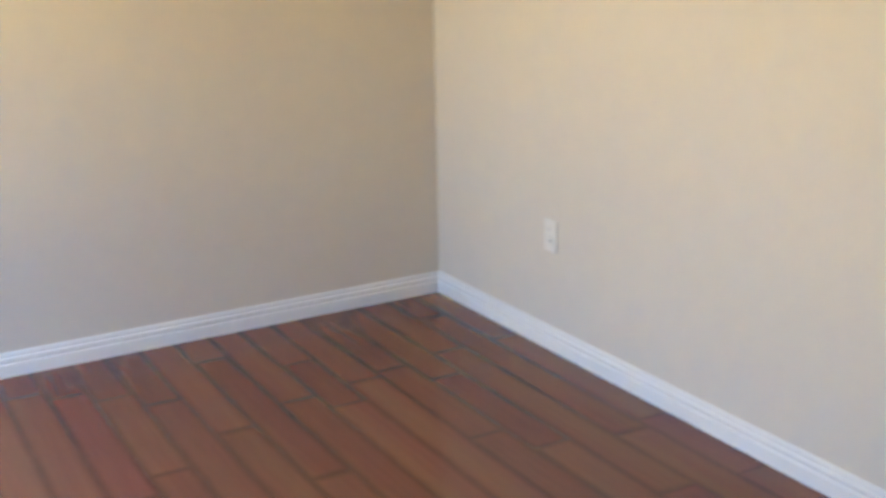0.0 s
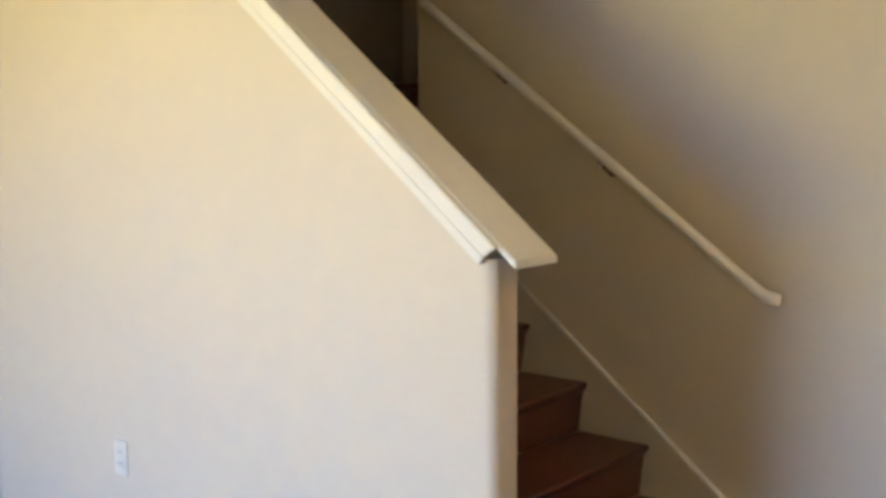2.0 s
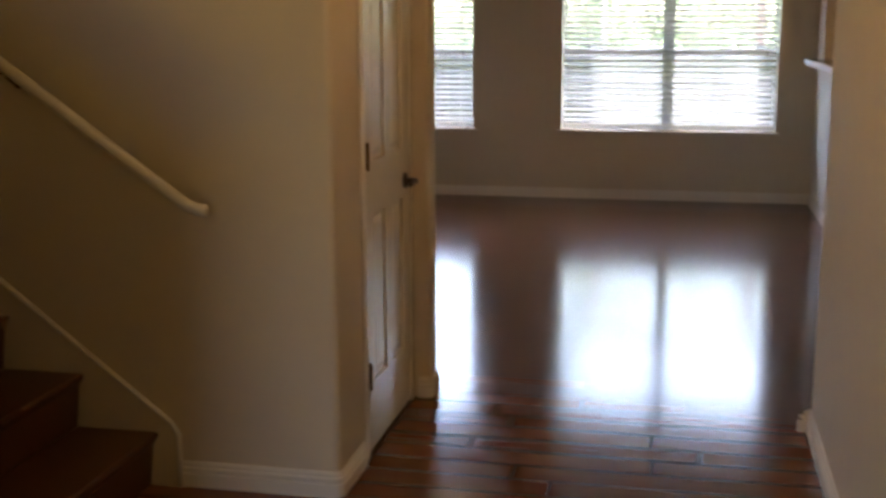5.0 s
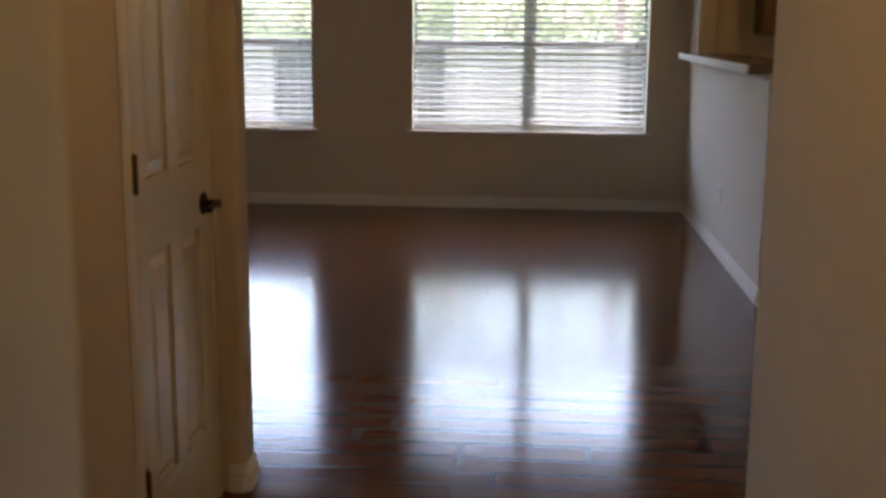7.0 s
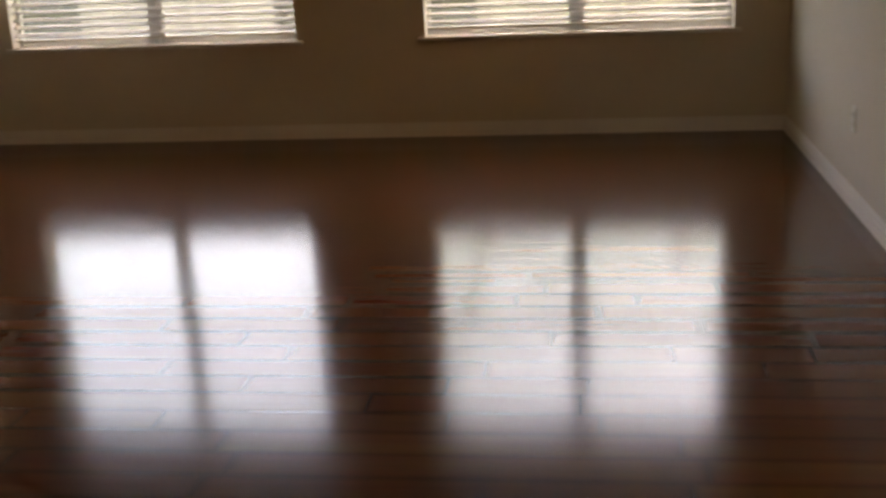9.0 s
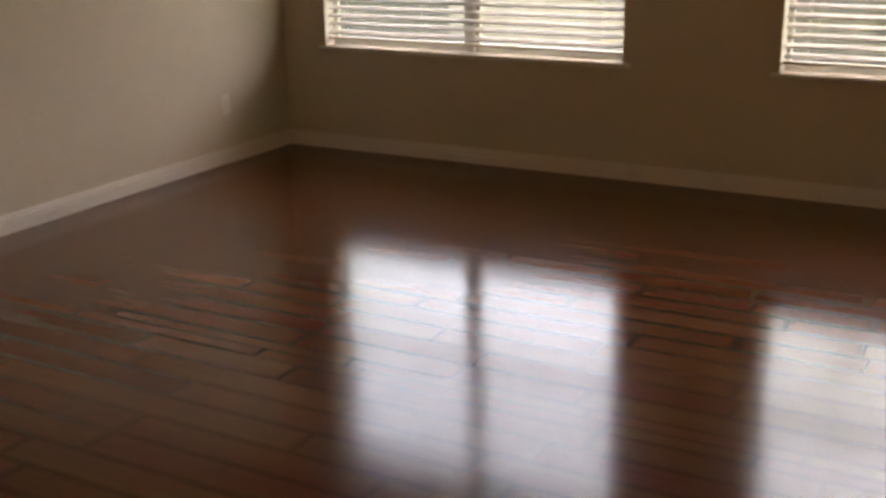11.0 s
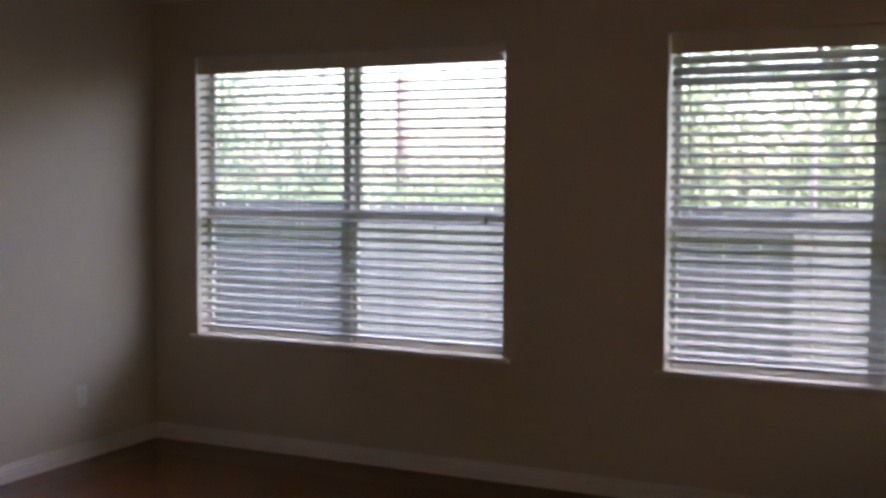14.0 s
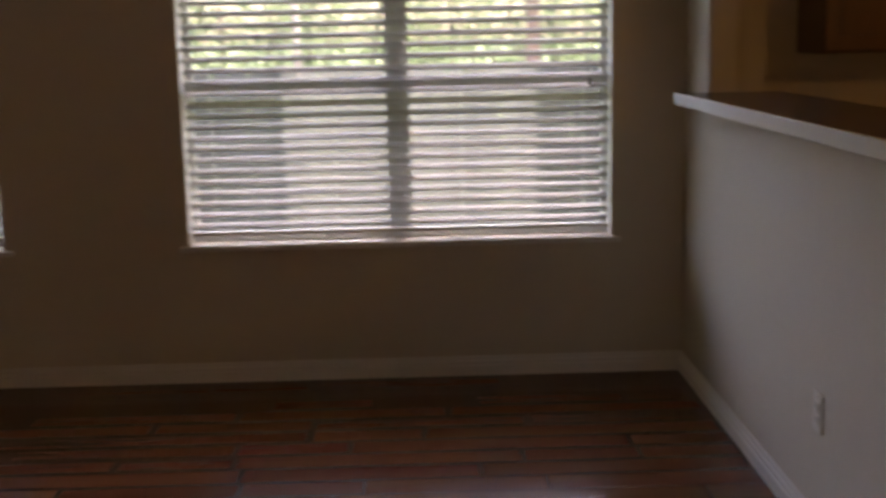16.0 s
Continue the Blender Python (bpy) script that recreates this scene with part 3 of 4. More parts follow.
# ---- rear windows ----
def window(index, a, b):
    w = thing("window_%d" % index, "wide twin single-hung window with a pale frame", "window", kind="structure")
    mid = (a + b) / 2
    yo, yi = Y_NORTH + NT - 0.005, Y_NORTH + 0.085
    # painted return boards of the recess and a projecting sill
    part("jamb_lining", box(a - 0.001, Y_NORTH + 0.002, WZ0, a + 0.006, yi, WZ1), TRIM, w)
    part("jamb_lining", box(b - 0.006, Y_NORTH + 0.002, WZ0, b + 0.001, yi, WZ1), TRIM, w)
    part("head_lining", box(a + 0.0065, Y_NORTH + 0.002, WZ1 - 0.006, b - 0.0065, yi, WZ1 + 0.001), TRIM, w)
    part("window_sill", box(a - 0.035, Y_NORTH - 0.028, WZ0 - 0.022, b + 0.035, yi, WZ0 + 0.001, 0.005), TRIM, w)
    part("mullion", box(mid - 0.022, yi - 0.01, WZ0 + 0.002, mid + 0.022, yo, WZ1 - 0.007, 0.004), VINYL, w)
    zm = 1.282
    for x0, x1 in ((a + 0.007, mid - 0.023), (mid + 0.023, b - 0.007)):
        for s, (z0, z1, y) in enumerate(((WZ0 + 0.002, zm + 0.02, yi + 0.012), (zm - 0.02, WZ1 - 0.007, yi + 0.045))):
            f = 0.027
            sash = part("sash", box(x0, y, z0, x0 + f, y + 0.03, z1, 0.003), VINYL, w)
            for q in ((x1 - f, z0, x1, z1), (x0 + f, z0, x1 - f, z0 + f + 0.012), (x0 + f, z1 - f - 0.006, x1 - f, z1)):
                bm = box(q[0], y, q[1], q[2], y + 0.03, q[3], 0.003)
                part("sash_rail", bm, VINYL, sash)
            g = part("pane", box(x0 + f, y + 0.013, z0 + f, x1 - f, y + 0.017, z1 - f), GLASS, sash)
            g.visible_shadow = False
        part("sash_lock", box((x0 + x1) / 2 - 0.03, yi + 0.004, zm + 0.02, (x0 + x1) / 2 + 0.03, yi + 0.03, zm + 0.034, 0.004), VINYL, w)
    return w


window(1, *W1)
window(2, *W2)


# ---- blinds ----
def slat_mesh(length, tilt, width=0.048, crown=0.003):
    bm = bmesh.new()
    n = 4
    top, bot = [], []
    c, s = math.cos(radians(tilt)), math.sin(radians(tilt))
    for i in range(n + 1):
        u = (i / n - 0.5) * width
        h = crown * (1 - (2 * i / n - 1) ** 2)
        top.append((u * c - (h + 0.0013) * s, u * s + (h + 0.0013) * c))
        bot.append((u * c - (h - 0.0013) * s, u * s + (h - 0.0013) * c))
    prism(top + bot[::-1], "x", -length / 2, length / 2, bm)
    return finish("slat", bm, SLAT, False)


def blind(a, b, tilt, wand_right, lowest, shut=0):
    L = b - a - 0.03
    mid = (a + b) / 2
    yb = Y_NORTH + 0.040
    bl = thing("window_blind", "white horizontal slat blind, lowered with its slats open", "blind", (mid, yb, 0), group="window blinds")
    top = WZ1 - 0.008
    part("headrail", box(-L / 2, -0.024, top - 0.042, L / 2, 0.024, top, 0.003), PLASTIC, bl)
    part("valance", box(-L / 2 - 0.004, -0.034, top - 0.090, L / 2 + 0.004, -0.027, top - 0.002, 0.002), PLASTIC, bl)
    me, me_shut = slat_mesh(L, tilt), slat_mesh(L, 58)
    pitch = 0.0475
    z = top - 0.116
    zs = []
    while z > WZ0 + lowest + 0.05:
        zs.append(z)
        z -= pitch
    for i, z in enumerate(zs):
        ob = new("slat", me_shut if i < shut else me)
        ob.parent = bl
        ob.matrix_basis = pose(random.uniform(-0.002, 0.002), random.uniform(-0.001, 0.001), z + random.uniform(-0.0015, 0.0015), random.uniform(-2.5, 2.5), random.uniform(-0.10, 0.10), 0)
    part("bottom_rail", box(-L / 2, -0.024, zs[-1] - 0.045, L / 2, 0.024, zs[-1] - 0.027, 0.004), PLASTIC, bl)
    for u in (-0.44, -0.15, 0.15, 0.44):
        for dy in (-0.0255, 0.0255):
            part("ladder_cord", box(u * L - 0.0009, dy - 0.0009, zs[-1] - 0.03, u * L + 0.0009, dy + 0.0009, top - 0.05), CORD, bl)
    xw = (L / 2 - 0.085) * (1 if wand_right else -1)
    part("lift_cord", tube([(xw, -0.040, top - 0.05), (xw, -0.041, top - 0.4), (xw + 0.003, -0.040, 1.30)], 0.0016, 6), CORD, bl)
    part("tassel", turned([(0.0, 0.0), (0.010, 0.004), (0.008, 0.024), (0.003, 0.036), (0.0, 0.037)], 10, Matrix.Translation((xw + 0.003, -0.040, 1.264))), TASSEL, bl, "dark cord tassel", True)
    xt = -xw
    part("tilt_wand", tube([(xt, -0.040, top - 0.05), (xt + 0.01, -0.042, 1.62), (xt + 0.012, -0.042, 1.56)], 0.004, 8), PLASTIC, bl, smooth=True)
    return bl


blind(*W1, 22, True, 0.0)
blind(*W2, 25, True, 0.0, 3)


# ---- ceiling fan with its lit bowl ----
fan = thing("ceiling_fan", "dark ceiling fan with brown blades and a lit frosted bowl", "ceiling fan", (0.08, 5.56, 0))
part("canopy", turned([(0.0, CEILING - 0.001), (0.07, CEILING - 0.001), (0.068, CEILING - 0.03), (0.03, CEILING - 0.06), (0.0, CEILING - 0.06)], 24), BRONZE, fan, smooth=True)
part("downrod", tube([(0, 0, CEILING - 0.06), (0, 0, 2.312)], 0.012, 12), BRONZE, fan, smooth=True)
part("motor_housing", turned([(0.0, 2.327), (0.045, 2.322), (0.10, 2.297), (0.125, 2.262), (0.12, 2.227), (0.085, 2.207), (0.07, 2.194), (0.0, 2.194)], 28), BRONZE, fan, smooth=True)
part("light_fitter", turned([(0.0, 2.193), (0.06, 2.193), (0.075, 2.177), (0.155, 2.168), (0.16, 2.158), (0.0, 2.158)], 28), BRONZE, fan, smooth=True)
part("bowl", turned([(0.152, 2.157), (0.153, 2.137), (0.14, 2.107), (0.11, 2.077), (0.065, 2.055), (0.02, 2.045), (0.0, 2.044)], 28), BOWL, fan, "lit frosted glass bowl", smooth=True).visible_shadow = False
part("finial", turned([(0.0, 2.044), (0.010, 2.042), (0.008, 2.030), (0.0, 2.024)], 12), BRONZE, fan, smooth=True)
for k in range(5):
    rot = pose(0, 0, 0, 0, 0, -2 + 72 * k)
    prof = [(0.20, -0.045), (0.26, -0.058), (0.45, -0.066), (0.60, -0.066), (0.645, -0.045), (0.655, 0.0), (0.645, 0.045), (0.60, 0.066), (0.45, 0.066), (0.26, 0.058), (0.20, 0.045)]
    bm = prism(prof, "z", 2.234, 2.242)
    bmesh.ops.rotate(bm, verts=bm.verts, cent=(0, 0, 2.238), matrix=Matrix.Rotation(radians(11), 3, "X"))
    bmesh.ops.transform(bm, matrix=rot, verts=bm.verts)
    blade = part("blade", bm, BLADE, fan)
    bm = prism([(0.09, -0.02), (0.17, -0.012), (0.22, -0.035), (0.27, -0.03), (0.28, 0.0), (0.27, 0.03), (0.22, 0.035), (0.17, 0.012), (0.09, 0.02)], "z", 2.222, 2.228)
    bmesh.ops.transform(bm, matrix=rot, verts=bm.verts)
    part("blade_bracket", bm, BRONZE, blade)


# ---- breakfast ledge, kitchen ----
ledge = thing("breakfast_ledge", "brown laminate ledge with a white painted edge on the half wall", "ledge")
part("top", box(2.545, 5.06, 1.2065, 2.95, 7.785, 1.247, 0.003), COUNTER, ledge)
part("edge_strip", box(2.533, 5.05, 1.204, 2.5445, 7.789, 1.249, 0.003), TRIM, ledge, "white painted edge strip")
part("end_strip", box(2.5455, 5.048, 1.204, 2.95, 5.0595, 1.249, 0.003), COUNTER, ledge)
part("support_moulding", box(2.648, 5.10, 1.170, 2.669, 7.785, 1.2035, 0.005), WALL, ledge)


def cabinet(name, label, x0, y0, z0, x1, y1, z1, face, doors):
    c = thing(name, label, "cabinet", group="kitchen cabinets")
    kick = 0.10 if z0 == 0 else 0.0
    part("body", box(x0, y0, z0 + kick, x1, y1, z1, 0.002), CABINET, c)
    if kick:
        part("toe_kick", box(x0 + 0.01, y0 + 0.05, 0.0, x1 - 0.06, y1 - 0.01, kick - 0.001), SLOT, c, "dark toe kick")
    for i in range(doors):
        if face == "-y":
            a = x0 + (x1 - x0) * i / doors + 0.004
            b = x0 + (x1 - x0) * (i + 1) / doors - 0.004
            d = part("door", box(a, y0 - 0.020, z0 + kick + 0.01, b, y0 - 0.001, z1 - 0.01, 0.004), CABINET, c)
            part("raised_panel", box(a + 0.06, y0 - 0.027, z0 + kick + 0.07, b - 0.06, y0 - 0.0205, z1 - 0.07, 0.005), CABINET, d)
        else:
            a = y0 + (y1 - y0) * i / doors + 0.004
            b = y0 + (y1 - y0) * (i + 1) / doors - 0.004
            d = part("door", box(x1 + 0.001, a, z0 + kick + 0.01, x1 + 0.020, b, z1 - 0.01, 0.004), CABINET, c)
            part("raised_panel", box(x1 + 0.0205, a + 0.06, z0 + kick + 0.07, x1 + 0.027, b - 0.06, z1 - 0.07, 0.005), CABINET, d)
    return c


for i in range(3):
    cabinet("base_cabinet", "brown wooden base cabinet behind the half wall", 2.85, 5.215 + 0.9 * i, 0, 3.39, 5.210 + 0.9 * (i + 1), 0.87, "+x", 2)
whole("worktop", box(2.848, 5.212, 0.871, 3.42, 7.95, 0.91, 0.004), COUNTER, "brown laminate kitchen worktop on the base cabinets", "worktop")
for i in range(3):
    cabinet("wall_cabinet", "brown wooden wall cabinet with raised panels", 3.14 + 0.75 * i, 7.85, 1.385, 3.135 + 0.75 * (i + 1), Y_NORTH - 0.002, 2.25, "-y", 2)
klight = thing("kitchen_ceiling_light", "lit round frosted ceiling light, placed out of view", "ceiling light", (4.0, 5.6, 0))
part("base", turned([(0.0, CEILING - 0.001), (0.15, CEILING - 0.001), (0.15, CEILING - 0.025), (0.0, CEILING - 0.025)], 24), NICKEL, klight)
part("bowl", turned([(0.145, CEILING - 0.026), (0.14, CEILING - 0.06), (0.10, CEILING - 0.10), (0.0, CEILING - 0.115)], 24), BOWL, klight, smooth=True).visible_shadow = False

# unseen fitting added around the hall fill
hlight = thing("hall_ceiling_light", "lit round frosted ceiling light, placed out of view", "ceiling light", (1.3, 1.3, 0))
part("base", turned([(0.0, CEILING - 0.001), (0.15, CEILING - 0.001), (0.15, CEILING - 0.025), (0.0, CEILING - 0.025)], 24), NICKEL, hlight)
part("bowl", turned([(0.145, CEILING - 0.026), (0.14, CEILING - 0.06), (0.10, CEILING - 0.10), (0.0, CEILING - 0.115)], 24), BOWL, hlight, smooth=True).visible_shadow = False
structure("door_threshold", prism([(2.655, 0.001), (2.660, 0.009), (2.672, 0.011), (2.686, 0.009), (2.692, 0.001)], "y", 4.09, 5.10), METALSTRIP,
          "narrow metal strip between plank and tile floor", "threshold")


# ---- front window behind the walker ----
fw = thing("window_3", "pale framed front window", "window", kind="structure")
for q in ((FW[0], FW[2], FW[0] + 0.05, FW[3]), (FW[1] - 0.05, FW[2], FW[1], FW[3]), (0.025, FW[2] + 0.051, 0.075, FW[3] - 0.051), (FW[0] + 0.051, FW[2], FW[1] - 0.051, FW[2] + 0.05), (FW[0] + 0.051, FW[3] - 0.05, FW[1] - 0.051, FW[3])):
    part("window_frame", box(q[0], Y_SOUTH - 0.10, q[1], q[2], Y_SOUTH - 0.05, q[3], 0.003), VINYL, fw)
g = part("pane", box(FW[0] + 0.05, Y_SOUTH - 0.08, FW[2] + 0.05, FW[1] - 0.05, Y_SOUTH - 0.076, FW[3] - 0.05), GLASS, fw)
g.visible_shadow = False
# unseen opaque sheet added to block sky light, leaving only the window lamps
part("sky_block", box(FW[0] + 0.01, Y_SOUTH - 0.035, FW[2] + 0.005, FW[1] - 0.01, Y_SOUTH - 0.032, FW[3] - 0.005), PLASTIC, fw, "unseen white sheet added to block the sky behind the window lamps")


# ---- outlets and switches ----
def outlet(m, label="white duplex wall outlet"):
    o = thing("wall_outlet", label, "outlet", group="wall outlets")
    part("cover_plate", box(-0.036, -0.006, -0.0585, 0.036, 0.0, 0.0585, 0.003), PLASTIC, o)
    for dz in (-0.02, 0.02):
        s = part("socket", box(-0.017, -0.008, dz - 0.0145, 0.017, -0.0062, dz + 0.0145, 0.002), PLASTIC, o)
        bm = box(-0.008, -0.0086, dz - 0.003, -0.006, -0.0081, dz + 0.006)
        box(0.006, -0.0086, dz - 0.003, 0.008, -0.0081, dz + 0.006, bm=bm)
        part("slots", bm, SLOT, s)
    o.matrix_basis = m
    return o


o1 = outlet(pose(-1.55, -0.001, 0.425))
copy_thing(o1, pose(X_BAR - 0.001, 6.43, 0.392, 0, 0, -90))
copy_thing(o1, pose(X_LIVING_W + 0.001, 7.57, 0.34, 0, 0, 90))
sw = thing("light_switch", "white double rocker switch plate on the hall wall", "switch")
part("cover_plate", box(-0.036, -0.006, -0.058, 0.036, 0.0, 0.058, 0.003), PLASTIC, sw)
for dz in (-0.026, 0.026):
    part("rocker", box(-0.017, -0.010, dz - 0.021, 0.017, -0.0062, dz + 0.021, 0.003), PLASTIC, sw)
sw.matrix_basis = pose(X_HALL_E - 0.001, 0.90, 1.35, 0, 0, -90)


# ---- outside ----
GZ = -0.30
structure("ground", box(-400, -400, GZ - 1, 400, 400, GZ), GRASS, "patchy lawn and bare soil", "ground")
fence = thing("fence", "weathered grey-brown wooden board fence behind the lawn", "fence", (0, 12.3, GZ))
FH = 1.55
bw = 0.139
PANEL = 1.985                               # posts stand this far apart; every other panel shows its back


def fence_boards(mat):
    meshes = []
    for i in range(4):
        h = FH + 0.012 * (i - 1.5)
        bm = prism([(-bw / 2, 0.02), (bw / 2, 0.02), (bw / 2, h - 0.03), (bw / 2 - 0.03, h), (-bw / 2 + 0.03, h), (-bw / 2, h - 0.03)], "y", -0.009, 0.009)
        meshes.append(finish("board", bm, mat))
    return meshes


# back boards, rails and posts are coloured darker than the front boards
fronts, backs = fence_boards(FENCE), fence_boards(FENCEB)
for k in range(-6, 4):
    x0 = 0.47 + PANEL * k
    back = k % 2
    for i in range(14):
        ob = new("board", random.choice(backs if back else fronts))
        ob.parent = fence
        ob.matrix_basis = pose(x0 + (i + 0.5) * PANEL / 14 + random.uniform(-0.002, 0.002), (0.048 if back else -0.072) + random.uniform(-0.003, 0.003), 0, 0, random.uniform(-0.3, 0.3), 0)
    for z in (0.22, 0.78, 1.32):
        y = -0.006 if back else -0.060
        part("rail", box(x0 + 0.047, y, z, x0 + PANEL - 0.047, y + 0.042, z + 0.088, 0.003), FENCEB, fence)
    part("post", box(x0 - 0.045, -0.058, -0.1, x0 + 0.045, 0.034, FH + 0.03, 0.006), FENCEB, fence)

# lawn tufts in front of the fence
bm = bmesh.new()
for i in range(5000):
    x, y = random.uniform(-7, 7), random.uniform(8.6, 12.2)
    h, a = random.uniform(0.05, 0.13), random.uniform(0, 6.28)
    dx, dy = 0.012 * math.cos(a), 0.012 * math.sin(a)
    lx, ly = random.uniform(-0.05, 0.05), random.uniform(-0.05, 0.05)
    bm.faces.new([bm.verts.new(p) for p in ((x - dx, y - dy, GZ), (x + dx, y + dy, GZ), (x + lx, y + ly, GZ + h))])
whole("lawn_grass", bm, BLADEG, "short green lawn grass in uneven tufts", "grass", kind="stuff")


def tree(x, y, h, r, n, seed):
    rnd = random.Random(seed)
    t = thing("tree", "leafy green garden tree beyond the fence", "tree", (x, y, GZ), group="garden trees")
    bm = bmesh.new()
    lean = Vector((rnd.uniform(-0.3, 0.3), rnd.uniform(-0.3, 0.3), 0))
    tr = [Vector((0, 0, -0.1)) + lean * (i / 5) ** 2 + Vector((rnd.uniform(-0.05, 0.05), rnd.uniform(-0.05, 0.05), h * 0.75 * i / 5)) for i in range(6)]
    tube(tr, [0.17, 0.14, 0.12, 0.10, 0.07, 0.04], 10, bm)
    tips = []
    for k in range(9):
        s = tr[2 + k % 3].lerp(tr[3 + k % 3], rnd.random())
        a = k * 2.4 + rnd.uniform(-0.4, 0.4)
        e = s + Vector((math.cos(a) * r * rnd.uniform(0.5, 0.85), math.sin(a) * r * rnd.uniform(0.5, 0.85), h * rnd.uniform(0.08, 0.35)))
        m = s.lerp(e, 0.5) + Vector((0, 0, 0.15))
        tube([s, m, e], [0.055, 0.035, 0.012], 7, bm)
        tips += [m, e, e]
    part("trunk", bm, BARK, t, smooth=True)
    verts, faces = [], []
    tips.append(tr[-1])
    for k in range(n):
        c = rnd.choice(tips)
        p = c + Vector((rnd.gauss(0, r * 0.26), rnd.gauss(0, r * 0.26), rnd.gauss(0, h * 0.085)))
        q = Euler((rnd.uniform(0, 6.28), rnd.uniform(0, 6.28), rnd.uniform(0, 6.28))).to_matrix()
        s = rnd.uniform(0.02, 0.045)
        b = len(verts)
        for u, v in ((-1, 0), (0, -0.55), (1, 0), (0, 0.55)):
            verts.append(p + q @ Vector((u * s, v * s, 0.15 * s * abs(u))))
        faces.append((b, b + 1, b + 2, b + 3))
    me = bpy.data.meshes.new("crown")
    me.from_pydata(verts, [], faces)
    me.materials.append(LEAF)
    ob = new("crown", me)
    ob.parent = t
    return t


def shrub(x, y, h, r, n, seed, leaf):
    """A dense shrub: several stems and a low uneven crown."""
    rnd = random.Random(seed)
    t = thing("shrub", "dense green shrub behind the fence", "shrub", (x, y, GZ), group="garden shrubs")
    bm = bmesh.new()
    tips = []
    for k in range(7):
        a = k * 0.9 + rnd.uniform(-0.3, 0.3)
        e = Vector((math.cos(a) * r * rnd.uniform(0.3, 0.9), math.sin(a) * r * rnd.uniform(0.3, 0.8), h * rnd.uniform(0.6, 0.92)))
        tube([(0, 0, -0.05), e * 0.5 + Vector((0, 0, 0.1)), e], [0.03, 0.02, 0.008], 6, bm)
        tips += [e, e, e * 0.7, e * 0.45]
    part("stems", bm, BARK, t, smooth=True)
    verts, faces = [], []
    for k in range(n):
        p = rnd.choice(tips) + Vector((rnd.gauss(0, r * 0.3), rnd.gauss(0, r * 0.3), rnd.gauss(0, h * 0.14)))
        q = Euler((rnd.uniform(0, 6.28), rnd.uniform(0, 6.28), rnd.uniform(0, 6.28))).to_matrix()
        s = rnd.uniform(0.018, 0.040)
        b = len(verts)
        for u, v in ((-1, 0), (0, -0.55), (1, 0), (0, 0.55)):
            verts.append(p + q @ Vector((u * s, v * s, 0.15 * s * abs(u))))
        faces.append((b, b + 1, b + 2, b + 3))
    me = bpy.data.meshes.new("foliage")
    me.from_pydata(verts, [], faces)
    me.materials.append(leaf)
    ob = new("foliage", me)
    ob.parent = t
    return t


for i, (x, h) in enumerate(((-10.6, 3.1), (-9.4, 3.5), (-8.3, 3.9), (-7.2, 4.1), (-6.2, 3.7), (-5.4, 2.0), (-4.3, 1.7), (-3.4, 2.1), (-2.5, 2.7), (-1.4, 3.1), (-0.3, 3.2), (0.8, 3.05), (1.9, 3.3), (3.0, 3.2), (4.2, 2.9), (5.6, 3.2), (7.2, 3.0))):
    shrub(x, 15.0 + 0.6 * math.sin(i * 1.7), 0.92 * h, 1.05, 6500, 40 + i, LEAFP if x < -5.2 else LEAF)
tree(-11.5, 20.0, 6.5, 2.3, 8000, 5)
tree(0.2, 17.6, 5.4, 2.2, 9000, 3)
tree(4.0, 18.0, 5.6, 2.2, 9000, 9)
tree(9.6, 19.0, 6.0, 2.2, 8000, 7)
pole = thing("utility_pole", "short brown wooden pole beyond the fence", "pole", (-5.0, 16.0, GZ))
part("shaft", tube([(0, 0, -0.2), (0, 0, 1.6), (0.01, 0, 3.1)], [0.095, 0.09, 0.085], 12), POLE, pole, smooth=True)
tall = thing("wooden_post", "tall brown wooden post standing behind the fence", "post", (2.45, 12.46, GZ))
part("shaft", box(-0.05, -0.05, -0.1, 0.05, 0.05, 2.65, 0.006), POLE, tall)
slim = thing("metal_pole", "slim dull pinkish metal pole behind the fence", "pole", (0.57, 12.46, GZ))
part("shaft", tube([(0, 0, -0.1), (0, 0, 2.45)], 0.024, 10), POLEP, slim, smooth=True)
part("cap", turned([(0.0, 2.485), (0.018, 2.48), (0.030, 2.46), (0.030, 2.445), (0.0, 2.445)], 12), POLEP, slim, smooth=True)


# ---- kitchen tiles ----
structure("floor_kitchen", box(2.693, 4.0, -0.2, 6.0, Y_NORTH, -0.004), GROUT, "grouted bed of the kitchen floor tiles", "floor")
kt = bpy.data.objects["floor_kitchen"]
tile_me = finish("tile", box(-0.149, -0.149, -0.0035, 0.149, 0.149, 0.002, 0.002, 1), TILE)
for i in range(9):
    for j in range(13):
        x, y = 2.846 + 0.304 * i, 4.26 + 0.304 * j
        if x < 5.5 and not (2.78 < x < 3.3 and y > 5.15):
            ob = new("tile", tile_me)
            ob.parent = kt
            ob.location = (x, y, 0)


# ---- floor planks ----
PW = 0.127
plank_meshes = {}


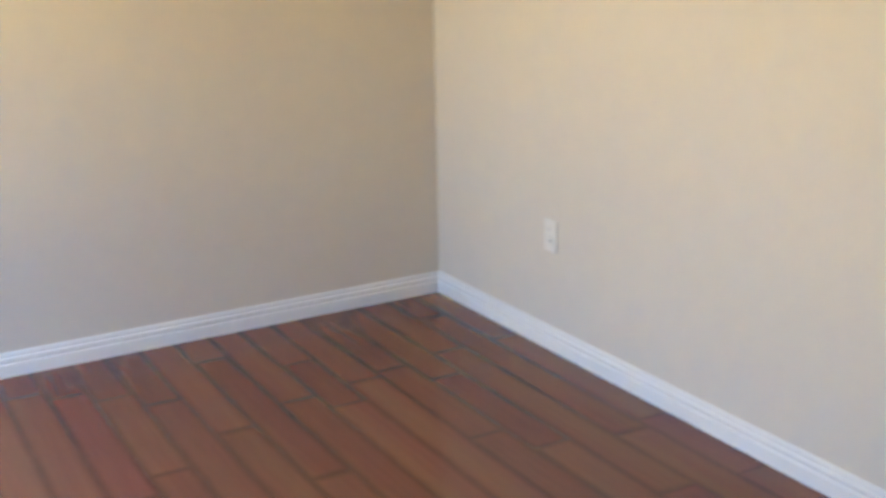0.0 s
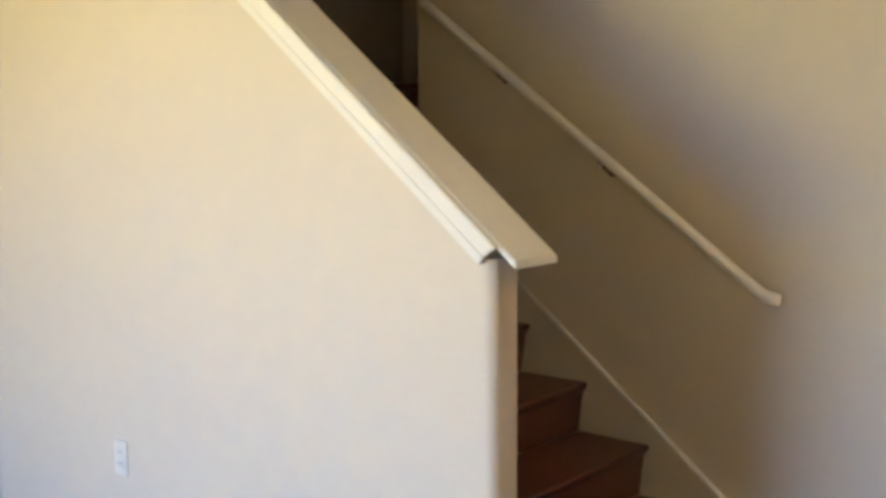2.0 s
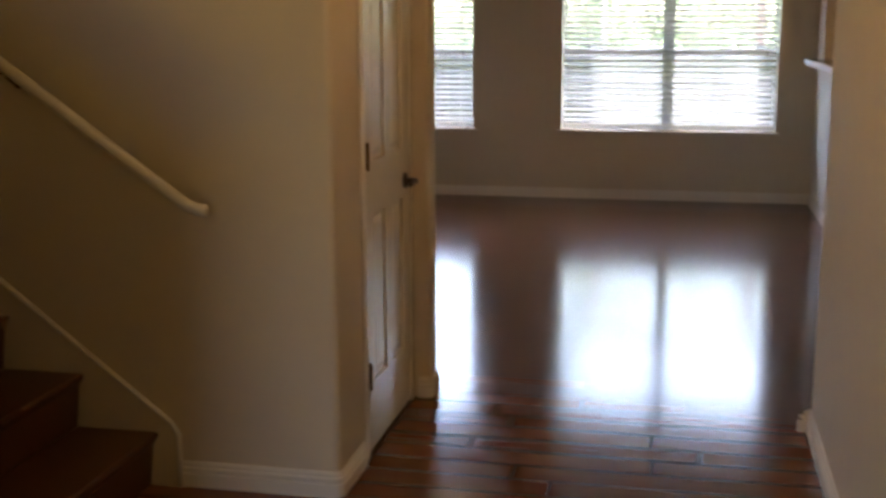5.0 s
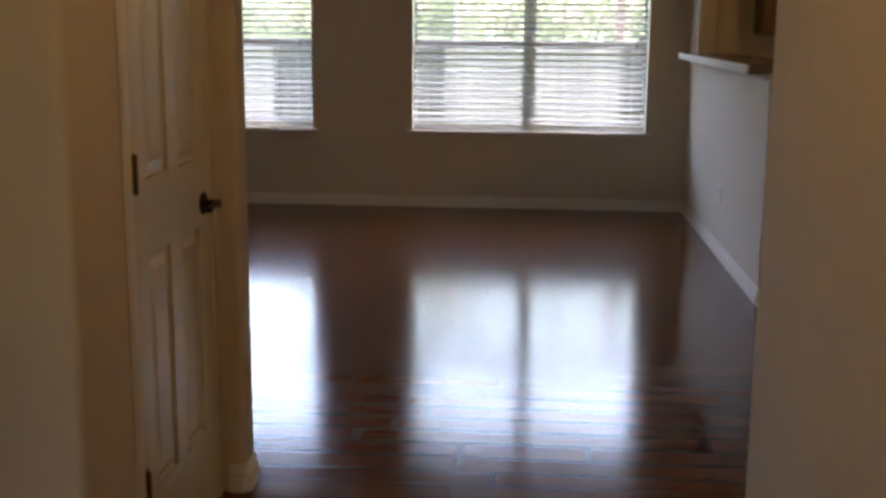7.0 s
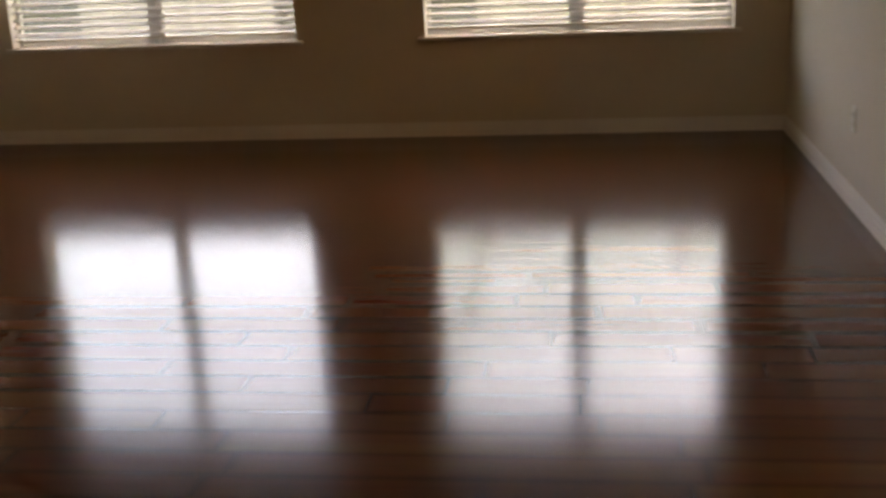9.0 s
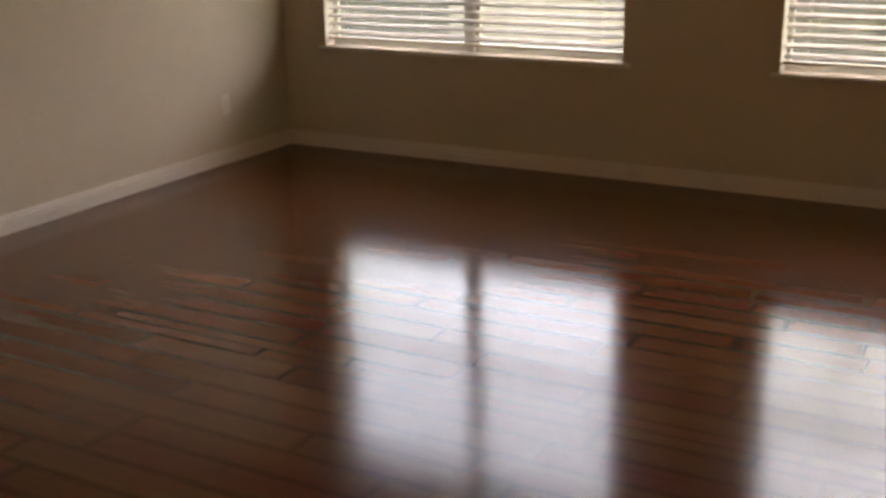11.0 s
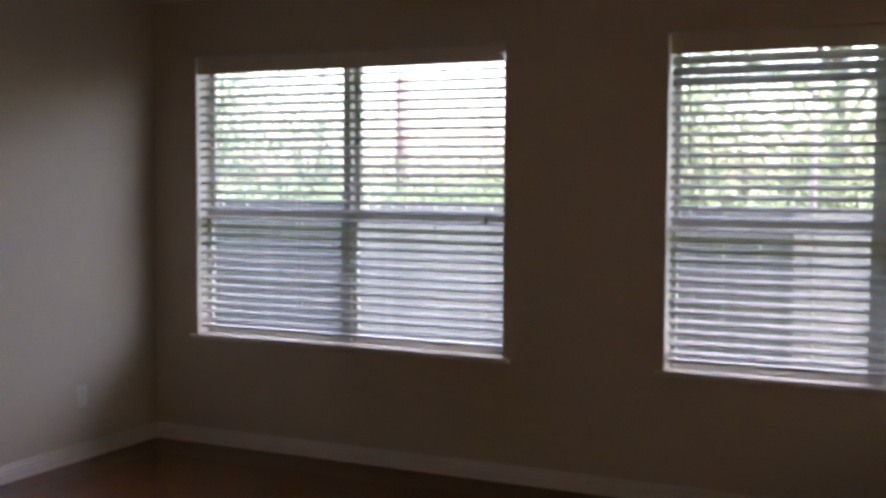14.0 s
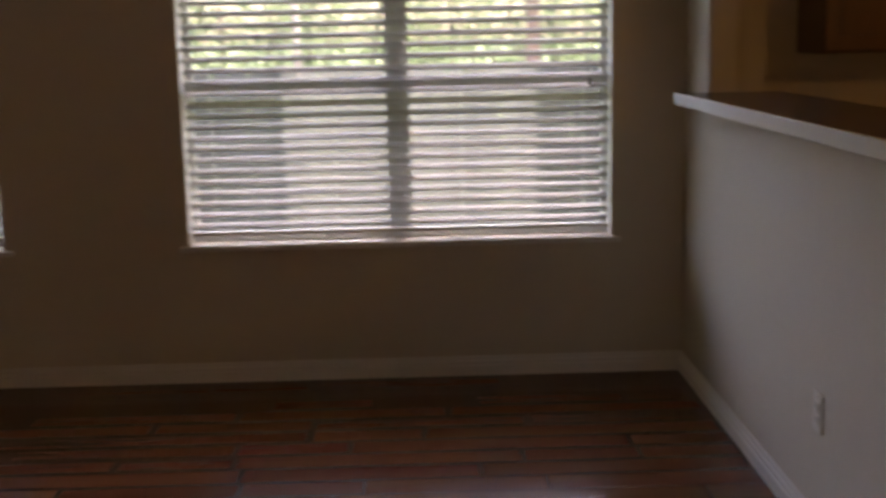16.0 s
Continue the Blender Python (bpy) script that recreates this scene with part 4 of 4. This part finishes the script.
def plank_mesh(length, width):
    key = (round(length, 2), round(width, 3))
    if key not in plank_meshes:
        bm = bmesh.new()
        g, b = 0.00010, 0.0012
        x0, x1, y0, y1 = g, key[0] - g, g, key[1] - g
        lo = [bm.verts.new((x, y, -0.0088)) for x, y in ((x0, y0), (x1, y0), (x1, y1), (x0, y1))]
        md = [bm.verts.new((x, y, -0.00002)) for x, y in ((x0, y0), (x1, y0), (x1, y1), (x0, y1))]
        hi = [bm.verts.new((x, y, 0.0)) for x, y in ((x0 + b, y0 + b), (x1 - b, y0 + b), (x1 - b, y1 - b), (x0 + b, y1 - b))]
        for p, q in ((lo, md), (md, hi)):
            for i in range(4):
                bm.faces.new((p[i], p[(i + 1) % 4], q[(i + 1) % 4], q[i]))
        bm.faces.new(hi)
        me = finish("plank", bm, PLANK)
        me.materials.append(JOINT)
        for p in me.polygons:
            p.material_index = 0 if p.normal.z > 0.3 else 1
        plank_meshes[key] = me
    return plank_meshes[key]


def planks(name, label, x0, y0, x1, y1, seed):
    rnd = random.Random(seed)
    f = thing(name, label, "floor", kind="structure")
    y = y0
    while y < y1 - 0.004:
        ye = min((math.floor(y / PW + 1e-6) + 1) * PW, y1)
        x = x0
        first = True
        while x < x1 - 0.02:
            ln = rnd.choice((0.42, 0.62, 0.84, 1.04, 1.24))
            if first:
                ln *= rnd.uniform(0.4, 1.0)
                first = False
            xe = min(x + round(ln, 2), x1)
            if x1 - xe < 0.18:
                xe = x1
            ob = new("plank", plank_mesh(xe - x, ye - y))
            ob.parent = f
            ob.location = (x, y, rnd.uniform(-0.0001, 0.0))
            x = xe
        y = ye


planks("floor_front", "brown hand-scraped laminate planks with dark bevelled joints", X_WEST, -3.4, X_HALL_E, 0.0, 11)
planks("floor_entry", "brown hand-scraped laminate planks", X_WEST, Y_SOUTH, X_HALL_E, -3.4, 12)
planks("floor_hall", "brown hand-scraped laminate planks", -0.13, 0.0, X_HALL_E, Y_RAIL, 13)
planks("floor_passage", "brown hand-scraped laminate planks", X_HALL_W, Y_RAIL, X_HALL_E, 2.56, 14)
planks("floor_living", "glossy reddish brown laminate planks reflecting the windows", X_LIVING_W, 2.56, 2.656, 5.4, 15)
planks("floor_living_rear", "glossy reddish brown laminate planks reflecting the windows", X_LIVING_W, 5.4, 2.656, Y_NORTH, 16)
planks("floor_side", "brown hand-scraped laminate planks", X_HALL_E, 2.337, 2.656, 2.56, 17)
